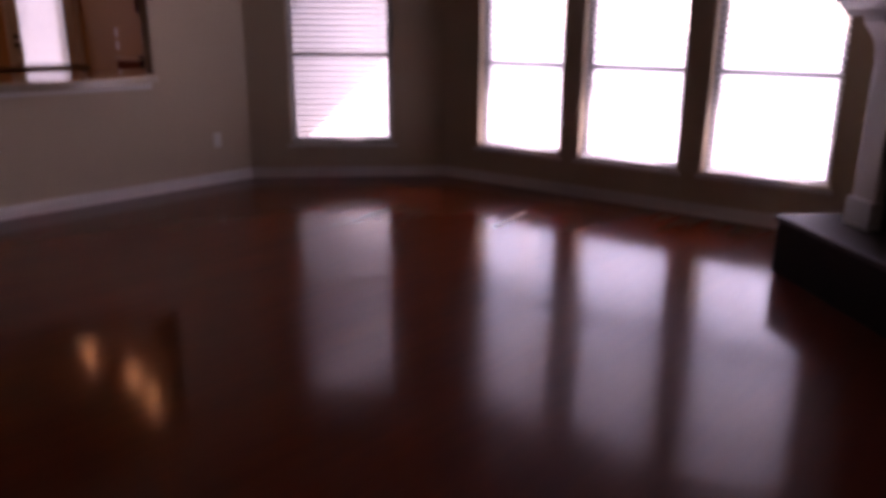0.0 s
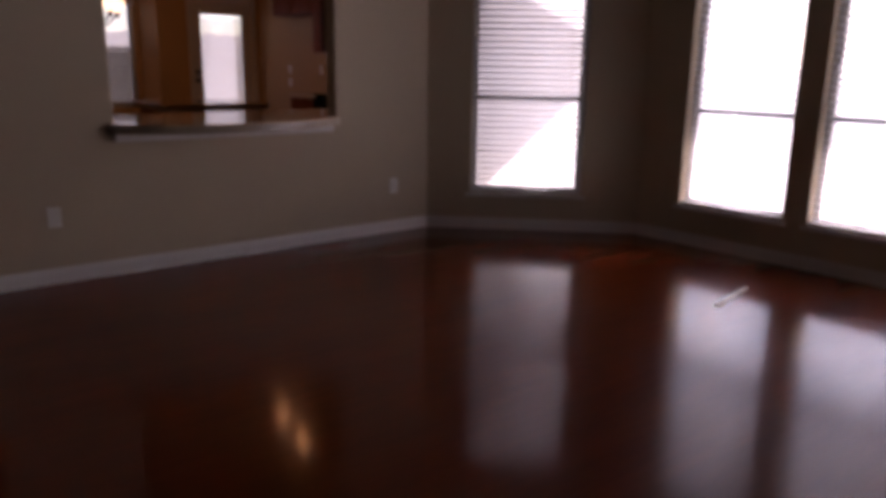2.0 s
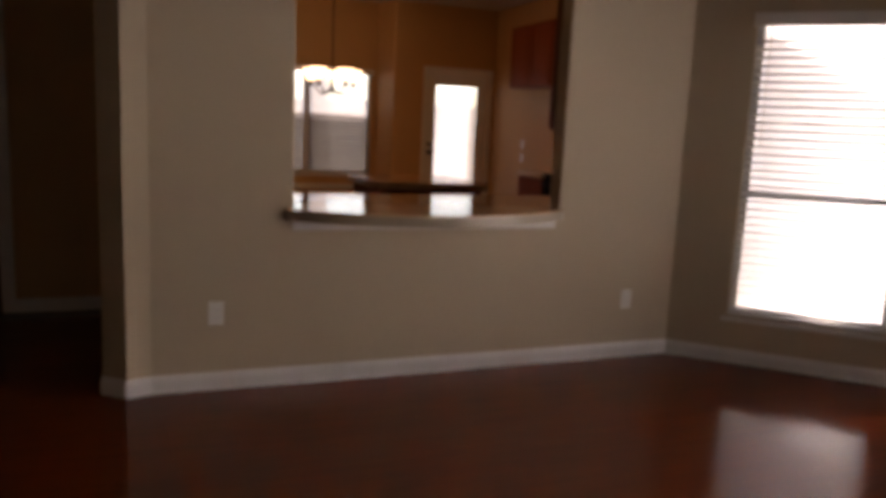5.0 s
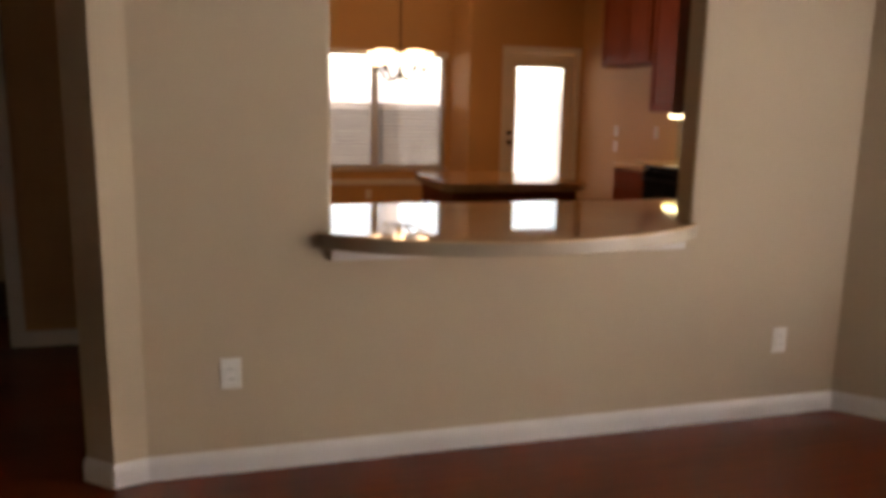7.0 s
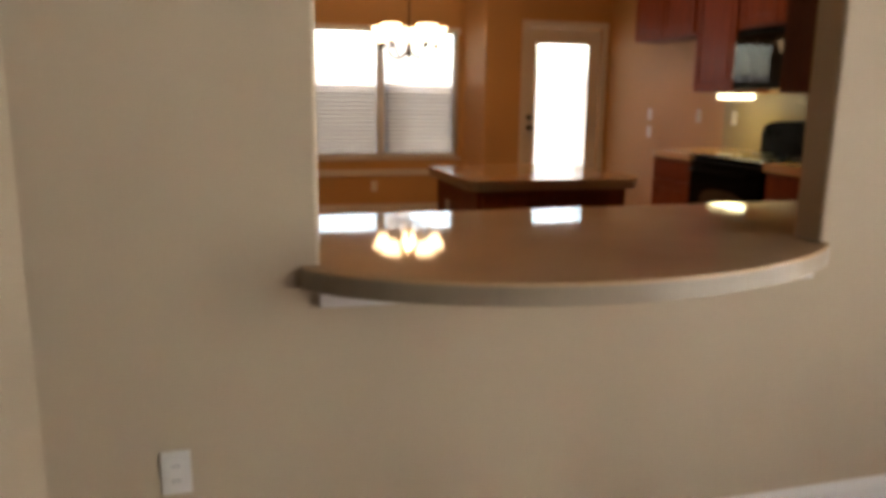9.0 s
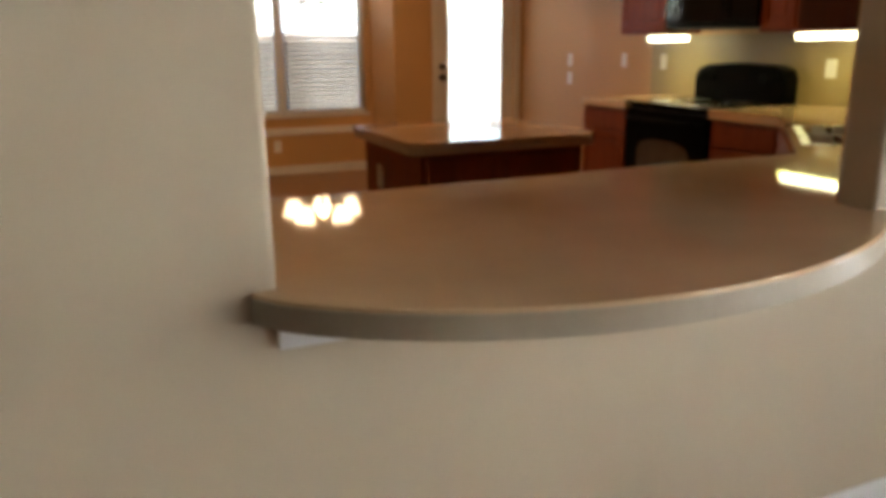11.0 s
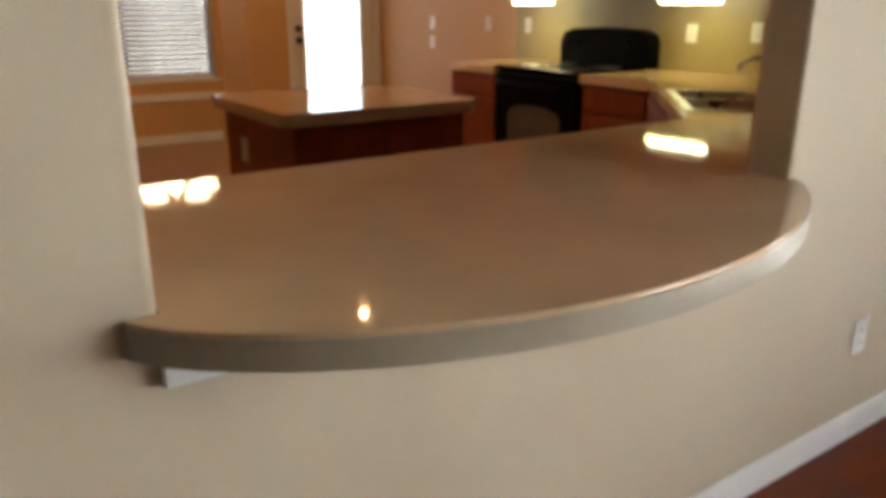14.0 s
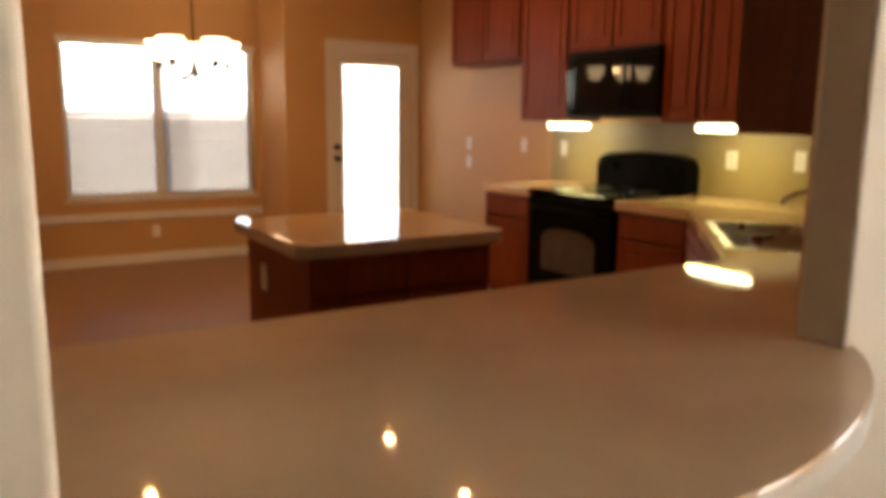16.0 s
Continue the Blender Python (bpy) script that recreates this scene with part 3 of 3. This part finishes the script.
def cabinet(name, m, w, d, h, label, doors=1, drawers=0, base=False, group="", mat=None):
    """A cabinet unit; local x along its front, y into the wall, front at y = 0."""
    mat = mat or CHERRY
    cab = thing(name, m, label, "cabinet", group)
    z0 = 0.10 if base else 0.0
    part("body", box((0, 0, z0), (w, d, h), 0.002), mat, cab)
    if base:
        # recess shade is in the darker cherry
        part("toe_kick", box((0.0, 0.06, 0), (w, d, z0 - 0.001)), CHERRY_SHADED, cab, "recessed toe kick, its shade put into darker cherry")
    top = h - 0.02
    if drawers:
        dwid = (w - 0.02 * (drawers + 1)) / drawers
        for k in range(drawers):
            x = 0.02 + k * (dwid + 0.02)
            part("drawer_front", box((x, -0.02, top - 0.14), (x + dwid, -0.001, top), 0.005), mat, cab)
        top -= 0.16
    if doors:
        dwid = (w - 0.02 * (doors + 1)) / doors
        for k in range(doors):
            x = 0.02 + k * (dwid + 0.02)
            fr, pn = bmesh.new(), bmesh.new()
            panel_door(fr, pn, x, x + dwid, z0 + 0.02, top, -0.001)
            dr = part("door", fr, mat, cab)
            part("door_panel", pn, mat, dr)
    return cab


def east(y_far, x_front, z=0.0):
    """A unit on the east wall: local x runs from the far end towards the bar, local y towards the wall."""
    return pose(x_front, y_far, z, 0, 0, -90)


BZ = BAR_Z - 0.059
cabinet("base_cabinet", east(3.95, 0.96), 0.58, 0.72, BZ, "cherry base cabinet beside the range", 1, 1, True, "kitchen base cabinets")
cabinet("base_cabinet", east(2.505, 0.96), 0.55, 0.72, BZ, "cherry base cabinet with a drawer over a door", 1, 1, True, "kitchen base cabinets")
# diagonal sink base, peninsula and south run
diag = math.hypot(0.96 + 0.14, 1.95 - 0.815)
cabinet("sink_base_cabinet", pose(0.955, 1.95, 0, 0, 0, 180 + 45.9), diag - 0.02, 0.36, BZ, "cherry diagonal cabinet under the corner sink", 2, 0, True)
for x in (-0.22, -0.97, -1.72):
    cabinet("base_cabinet", pose(x, 0.785, 0, 0, 0, 180), 0.73, 0.64, BZ, "cherry base cabinet under the serving bar", 2, 1, True, "kitchen base cabinets")
cabinet("wall_cabinet", east(5.14, 1.37, 1.87), 1.05, 0.325, 0.75, "short cherry wall cabinet over the empty fridge space", 2, 0, group="kitchen wall cabinets")
cabinet("wall_cabinet", east(4.07, 1.37, 1.385), 0.575, 0.325, 1.235, "tall cherry wall cabinet with one door", 1, 0, group="kitchen wall cabinets")
cabinet("wall_cabinet", east(3.49, 1.37, 1.865), 0.895, 0.325, 0.755, "cherry wall cabinet above the microwave", 2, 0, group="kitchen wall cabinets")
cabinet("wall_cabinet", east(2.59, 1.37, 1.375), 0.60, 0.325, 1.245, "tall cherry wall cabinet with two doors", 2, 0, group="kitchen wall cabinets")
cabinet("wall_cabinet", east(1.985, 1.37, 1.375), 1.5, 0.325, 1.245, "tall cherry wall cabinet in the corner", 3, 0, group="kitchen wall cabinets")
# this unit takes the cherry darkened for shade
cabinet("wall_cabinet", pose(0.45, 0.43, 1.345, 0, 0, 180), 1.13, 0.305, 1.275, "cherry wall cabinet with a plain end panel, coloured as shaded", 2, 0, group="kitchen wall cabinets", mat=CHERRY_SHADED)

# under-cabinet strip lights
for y1, y0 in STRIPS:
    st = thing("under_cabinet_light", pose(1.405, y1, 1.374, 0, 0, -90), "lit white tube light under the wall cabinet", "light", "under-cabinet lights")
    part("housing", box((0, 0.0, -0.012), (y1 - y0, 0.07, 0.0), 0.003), PLATE, st)
    part("diffuser", box((0.02, 0.006, -0.046), (y1 - y0 - 0.02, 0.064, -0.0125), 0.014), TUBE, st, "glowing white diffuser")


# ---- range and microwave ----
def kitchen_range():
    w = 0.862
    r = thing("kitchen_range", east(3.378, 0.945), "black freestanding electric range with an oven window", "range")
    part("body", box((0, 0.03, 0.06), (w, 0.72, 0.885), 0.004), BLACK, r)
    part("kick", box((0.02, 0.06, 0.0), (w - 0.02, 0.7, 0.059)), BLACK, r)
    part("cooktop", box((-0.002, -0.01, 0.886), (w + 0.002, 0.618, 0.91), 0.006), BLACKG, r, "black glass cooktop")
    for cx, cy, rad in ((0.22, 0.17, 0.10), (0.64, 0.17, 0.085), (0.22, 0.47, 0.085), (0.64, 0.47, 0.10)):
        part("burner_ring", lathe([(rad, 0.9101), (rad, 0.9112), (rad - 0.006, 0.9114), (rad - 0.008, 0.9105)], 28, (cx, cy, 0)), STEEL, r)
    back = [(0.0, 0.0), (w, 0.0), (w, 0.17), (w - 0.03, 0.225), (w - 0.12, 0.255), (w / 2, 0.27), (0.12, 0.255), (0.03, 0.225), (0.0, 0.17)]
    bm = prism(back, 0.0, 0.125, 0.012)
    bmesh.ops.transform(bm, matrix=pose(0, 0.745, 0.905, 90, 0, 0), verts=bm.verts[:])
    bp = part("backguard", bm, BLACK, r)
    part("display", box((w / 2 - 0.12, 0.612, 1.04), (w / 2 + 0.12, 0.6195, 1.11), 0.003), BLACKG, bp)
    for cx in (0.09, 0.19, w - 0.19, w - 0.09):
        kb = lathe([(0.024, 0), (0.024, 0.012), (0.018, 0.024), (0.006, 0.026)], 14)
        bmesh.ops.transform(kb, matrix=pose(cx, 0.62, 1.07, 90, 0, 0), verts=kb.verts[:])
        part("knob", kb, BLACK, bp, smooth=True)
    dr = part("oven_door", box((0.01, -0.012, 0.24), (w - 0.01, 0.028, 0.86), 0.008), BLACK, r)
    win = [(0.16, 0.36), (w - 0.16, 0.36), (w - 0.16, 0.58), (w - 0.2, 0.63), (w - 0.3, 0.655), (w / 2, 0.662), (0.3, 0.655), (0.2, 0.63), (0.16, 0.58)]
    bm = prism(win, 0.0, 0.004)
    bmesh.ops.transform(bm, matrix=pose(0, -0.0125, 0, 90, 0, 0), verts=bm.verts[:])
    part("oven_window", bm, OVENW, dr, "grey-brown oven window")
    part("handle", tube([(0.07, -0.012, 0.79), (0.075, -0.05, 0.795), (0.14, -0.058, 0.795), (w - 0.14, -0.058, 0.795), (w - 0.075, -0.05, 0.795), (w - 0.07, -0.012, 0.79)], 0.013), BLACK, dr, smooth=True)
    part("drawer", box((0.01, -0.006, 0.07), (w - 0.01, 0.028, 0.23), 0.006), BLACK, r)


OVENW = material("oven_window_glass", (0.085, 0.07, 0.055), rough=0.12, var=0.08, scale=8, grain=300, bump=0.02)
kitchen_range()
mw = thing("microwave_oven", east(3.45, 1.305, 1.41), "black over-the-range microwave reflecting the lights", "microwave")
W = 0.885
part("body", box((0, 0.03, 0), (W, 0.385, 0.45), 0.004), BLACK, mw)
part("door", box((0.004, 0.0, 0.045), (W * 0.74, 0.029, 0.40), 0.006), BLACKG, mw)
part("window", box((0.07, -0.003, 0.09), (W * 0.62, -0.0005, 0.35), 0.001), BLACKG, mw)
part("control_panel", box((W * 0.745, 0.002, 0.045), (W - 0.004, 0.029, 0.40), 0.005), BLACKG, mw)
part("handle", tube([(W * 0.70, 0.0, 0.08), (W * 0.70, -0.035, 0.09), (W * 0.70, -0.035, 0.36), (W * 0.70, 0.0, 0.37)], 0.009), BLACK, mw, smooth=True)
part("vent_grille", box((0.004, 0.004, 0.405), (W - 0.004, 0.029, 0.446), 0.004), BLACK, mw)
part("bottom_lip", box((0.004, 0.004, 0.004), (W - 0.004, 0.029, 0.041), 0.004), BLACK, mw)

# ---- island ----
ix0, ix1, iy0, iy1 = -1.385, -0.41, 1.785, 2.70
isl = thing("kitchen_island", pose(ix0, iy0, 0), "cherry kitchen island with drawers and doors under a tan top", "island")
iw, idp = ix1 - ix0, iy1 - iy0
part("body", box((0.06, 0.06, 0.10), (iw - 0.06, idp - 0.06, BZ), 0.003), CHERRY, isl)
# island recess, also coloured as shaded cherry
part("toe_kick", box((0.10, 0.11, 0), (iw - 0.10, idp - 0.11, 0.099)), CHERRY_SHADED, isl)
for k in range(2):
    x0 = 0.085 + k * (iw - 0.16) / 2
    x1 = x0 + (iw - 0.16) / 2 - 0.02
    part("drawer_front", box((x0, 0.040, BZ - 0.16), (x1, 0.0595, BZ - 0.025), 0.005), CHERRY, isl)
    fr, pn = bmesh.new(), bmesh.new()
    panel_door(fr, pn, x0, x1, 0.12, BZ - 0.18, 0.0595)
    dr = part("door", fr, CHERRY, isl)
    part("door_panel", pn, CHERRY, dr)
c = 0.05
island_top = [(c, 0), (iw - c, 0), (iw, c), (iw, idp - c), (iw - c, idp), (c, idp), (0, idp - c), (0, c)]
it = part("worktop", prism([(x + ix0, y + iy0) for x, y in island_top], BAR_Z - 0.022, BAR_Z, 0.007), STONE, None, "tan worktop with clipped corners on the island")
tagged(it, "", "countertop")
inset = [(0.004 + x * (iw - 0.008) / iw, 0.004 + y * (idp - 0.008) / idp) for x, y in island_top]
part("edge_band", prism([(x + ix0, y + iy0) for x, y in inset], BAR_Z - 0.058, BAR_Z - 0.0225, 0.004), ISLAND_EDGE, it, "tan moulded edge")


# ---- outlets and switches ----
def outlet(m, label, switch=False, group="wall plates", wide=0.072):
    """A wall plate; local x along the wall, y out of the room into the wall."""
    o = thing("light_switch" if switch else "wall_outlet", m, label, "switch" if switch else "outlet", group)
    part("plate", box((-wide / 2, -0.006, -0.058), (wide / 2, 0, 0.058), 0.003), PLATE, o)
    if switch:
        part("toggle", box((-0.005, -0.018, -0.012), (0.005, -0.0062, 0.012), 0.002), PLATE, o)
    else:
        for z in (-0.02, 0.02):
            rc = part("receptacle", box((-0.017, -0.0085, z - 0.014), (0.017, -0.0062, z + 0.014), 0.003), PLATE, o)
            for x in (-0.006, 0.006):
                part("slot", box((x - 0.001, -0.0092, z - 0.005), (x + 0.001, -0.0086, z + 0.004)), BLACK, rc)


for x, z in ((-2.703, 0.384), (-0.322, 0.356)):
    outlet(pose(x, 0, z), "white duplex outlet on the greige wall")
E90 = -90
outlet(pose(EAST_X, 5.33, 1.165, 0, 0, E90), "white light switch plate on the tan wall", True)
outlet(pose(EAST_X, 5.33, 0.986, 0, 0, E90), "white light switch plate on the tan wall", True)
outlet(pose(EAST_X, 4.45, 1.17, 0, 0, E90), "white duplex outlet on the tan wall")
outlet(pose(EAST_X - 0.0085, 3.905, 1.165, 0, 0, E90), "white duplex outlet under the wall cabinet")
outlet(pose(EAST_X - 0.0085, 2.275, 1.145, 0, 0, E90), "white duplex outlet lit by the strip light", wide=0.085)
outlet(pose(EAST_X - 0.0085, 1.80, 1.16, 0, 0, E90), "white duplex outlet near the sink")
outlet(pose(ix0 + 0.06, 2.40, 0.665, 0, 0, -90), "white outlet on the island end panel")
outlet(pose(-1.0, 6.71, 0.30), "white duplex outlet under the kitchen window")

# ---- chandelier ----
ch = thing("chandelier", pose(-0.92, 5.25, 1.67), "dark bronze chandelier with lit bell glass shades", "chandelier")
part("stem", tube([(0, 0, 0.16), (0, 0, CEILING_Z - 1.67 - 0.02)], 0.008, 8), BRONZE, ch)
part("canopy", lathe([(0.03, CEILING_Z - 1.67 - 0.05), (0.065, CEILING_Z - 1.67 - 0.02), (0.07, CEILING_Z - 1.67 - 0.001)], 20), BRONZE, ch, smooth=True)
part("hub", lathe([(0.006, -0.02), (0.018, -0.005), (0.012, 0.015), (0.03, 0.04), (0.034, 0.07), (0.02, 0.10), (0.014, 0.14), (0.022, 0.16), (0.008, 0.18)], 18), BRONZE, ch, smooth=True)
for k in range(5):
    a = 2 * math.pi * k / 5 + 1.337
    ca, sa = math.cos(a), math.sin(a)
    pts = []
    for i in range(9):
        u = i / 8
        r = 0.02 + 0.25 * u
        z = 0.07 - 0.10 * math.sin(math.pi * min(1, u * 1.15)) + 0.06 * u
        pts.append((r * ca, r * sa, z))
    arm = part("arm", tube(pts, 0.0105, 8), BRONZE, ch, smooth=True)
    ex, ey, ez = pts[-1]
    part("cup", lathe([(0.006, -0.055), (0.02, -0.04), (0.022, -0.028), (0.012, -0.012), (0.032, 0.0), (0.036, 0.014), (0.02, 0.022)], 14, (ex, ey, ez)), BRONZE, ch, smooth=True)
    part("shade", lathe([(0.028, 0.018), (0.048, 0.04), (0.068, 0.08), (0.078, 0.122), (0.098, 0.158), (0.094, 0.158), (0.074, 0.122), (0.062, 0.08), (0.042, 0.042)], 22, (ex, ey, ez)), BULB, ch, "lit frosted glass bell shade", smooth=True)

# ---- recessed ceiling lights ----
for cx, cy in CANS:
    cn = thing("recessed_light", pose(cx, cy, CEILING_Z), "lit recessed ceiling light with a white ring", "light", "recessed lights")
    part("trim_ring", lathe([(0.036, -0.001), (0.075, -0.001), (0.075, -0.006), (0.04, -0.012), (0.036, -0.006)], 24), PLATE, cn)
    part("lens", lathe([(0.034, -0.002), (0.034, -0.008), (0.02, -0.013), (0.004, -0.015)], 20), CANLIT, cn, "glowing lens")

# ---- fireplace ----
fp = thing("fireplace", HEARTH_END @ pose(0.60, -0.33, 0), "white-mantelled corner fireplace on a raised dark slate hearth", "fireplace")
part("breast", box((0.02, -0.25, 0.31), (2.0, 0.328, CEILING_Z - 0.01), 0.012), PAINT, fp)
part("hearth", box((-0.14, -0.57, 0.0), (2.09, 0.328, 0.279), 0.01), SLATE, fp, "dark slate raised hearth")
# top slab coloured as lit, against the dark front face
part("hearth_top", box((-0.15, -0.585, 0.28), (2.1, 0.328, 0.309), 0.008), HEARTH_LIT, fp, "hearth top, lighter brown for the window light on it")
for x in (0.05, 1.75):
    bm = bmesh.new()
    add_box(bm, (x, -0.31, 0.31), (x + 0.17, -0.251, 1.10), 0.012)
    add_box(bm, (x - 0.015, -0.33, 0.31), (x + 0.185, -0.251, 0.45), 0.008)
    part("pilaster", bm, TRIM, fp)
    side = [(-0.251, 1.301), (-0.40, 1.301), (-0.395, 1.27), (-0.365, 1.235), (-0.335, 1.19), (-0.32, 1.14), (-0.318, 1.101), (-0.251, 1.101)]
    bm = bmesh.new()
    a = [bm.verts.new((x + 0.012, y, z)) for y, z in side]
    b = [bm.verts.new((x + 0.158, y, z)) for y, z in side]
    for i in range(len(side)):
        bm.faces.new((a[i], a[(i + 1) % len(side)], b[(i + 1) % len(side)], b[i]))
    bm.faces.new(a), bm.faces.new(list(reversed(b)))
    bmesh.ops.recalc_face_normals(bm, faces=bm.faces[:])
    part("corbel", bm, TRIM, fp, "curved white corbel under the mantel")
part("frieze", box((0.221, -0.30, 1.12), (1.749, -0.2512, 1.30), 0.006), TRIM, fp)
bm = bmesh.new()
prof = [(-0.25, 1.302), (-0.39, 1.302), (-0.40, 1.33), (-0.43, 1.352), (-0.45, 1.37), (-0.45, 1.405), (-0.25, 1.405)]
a = [bm.verts.new((-0.10, y, z)) for y, z in prof]
b = [bm.verts.new((2.08, y, z)) for y, z in prof]
for i in range(len(prof)):
    bm.faces.new((a[i], a[(i + 1) % len(prof)], b[(i + 1) % len(prof)], b[i]))
bm.faces.new(a), bm.faces.new(list(reversed(b)))
bmesh.ops.recalc_face_normals(bm, faces=bm.faces[:])
part("mantel_shelf", bm, TRIM, fp)
part("surround", box((0.221, -0.262, 0.311), (1.749, -0.2515, 1.118), 0.004), SLATE, fp, "black slate surround")
bm = bmesh.new()
for lo, hi in (((0.50, -0.272, 0.312), (0.53, -0.2625, 0.93)), ((1.44, -0.272, 0.312), (1.47, -0.2625, 0.93)), ((0.53, -0.272, 0.90), (1.44, -0.2625, 0.93))):
    add_box(bm, lo, hi, 0.003)
part("firebox_frame", bm, BLACK, fp, "black metal firebox frame")

# ---- small things ----
# a sliver of sunlight on the floor, modelled as a thin pale strip
strip = part("sun_sliver", box((-0.235, -0.012, 0), (0.235, 0.012, 0.009), 0.002), SLIVER, None, "pale thin strip on the floor standing in for a sliver of sunlight")
tagged(strip, "", "wood strip")
strip.matrix_world = pose(0.226, -2.54, 0.0, 0, 0, 10)

# ---- outside ----
structure("ground", prism([(-300, -300), (300, -300), (300, 300), (-300, 300)], -0.4, -0.16), GRASS, "dry lawn outside the windows", "ground")
structure("exterior_wall", box((0.24, -0.09, -0.15), (1.9, -0.012, 3.0)), SIDING, "pale exterior siding beside the angled window", "wall")

# unseen lean-to roof added to cast the shadow edge outside, and the yard fence
cover = thing("shade_roof", pose(1.35, -5.2, 0), "unseen lean-to roof added to shade the bay and the siding", "patio cover")
bm = bmesh.new()
prof = [(0.0, 2.86), (1.95, 2.16), (1.95, 2.08), (0.0, 2.78)]
a = [bm.verts.new((x, 0.0, z)) for x, z in prof]
b = [bm.verts.new((x, 4.6, z)) for x, z in prof]
for i in range(4):
    bm.faces.new((a[i], a[(i + 1) % 4], b[(i + 1) % 4], b[i]))
bm.faces.new(a), bm.faces.new(list(reversed(b)))
bmesh.ops.recalc_face_normals(bm, faces=bm.faces[:])
part("roof_sheet", bm, SIDING, cover)
for y in (0.1, 4.5):
    part("post", box((1.82, y - 0.05, -0.16), (1.92, y + 0.05, 2.10), 0.006), VINYL, cover)
# unseen slab added as a reflector that brightens the blinds and siding
structure("bounce_slab", box((1.34, -7.0, -0.2), (7.0, 1.5, -0.10), 0.006), BOUNCE, "pale slab added outside the bay to bounce sunlight upwards", "patio")
fence = thing("yard_fence", pose(-6.0, 9.2, -0.16), "sun-bleached pale grey board fence behind the house", "fence")
for k in range(75):
    part("board", box((k * 0.15, 0, 0), (k * 0.15 + 0.143, 0.02, 1.9 + random.uniform(-0.012, 0.012))), FENCE, fence)
for z in (0.35, 1.5):
    part("fence_rail", box((0, 0.0205, z), (11.25, 0.06, z + 0.09)), FENCE, fence)
# pale column given a dark grey, which holds its shade against the sky
STUCCO = material("shaded_stucco", (0.24, 0.22, 0.20), rough=0.9, var=0.08, scale=3, grain=90, bump=0.4)
column = thing("porch_column", pose(-0.41, 8.3, -0.16), "square stucco porch column outside the kitchen window, coloured as in shade", "column")
part("shaft", box((-0.13, -0.13, 0.18), (0.13, 0.13, 2.85), 0.01), STUCCO, column)
part("plinth", box((-0.17, -0.17, 0.0), (0.17, 0.17, 0.179), 0.012), STUCCO, column)
part("capital", box((-0.17, -0.17, 2.851), (0.17, 0.17, 2.98), 0.012), STUCCO, column)
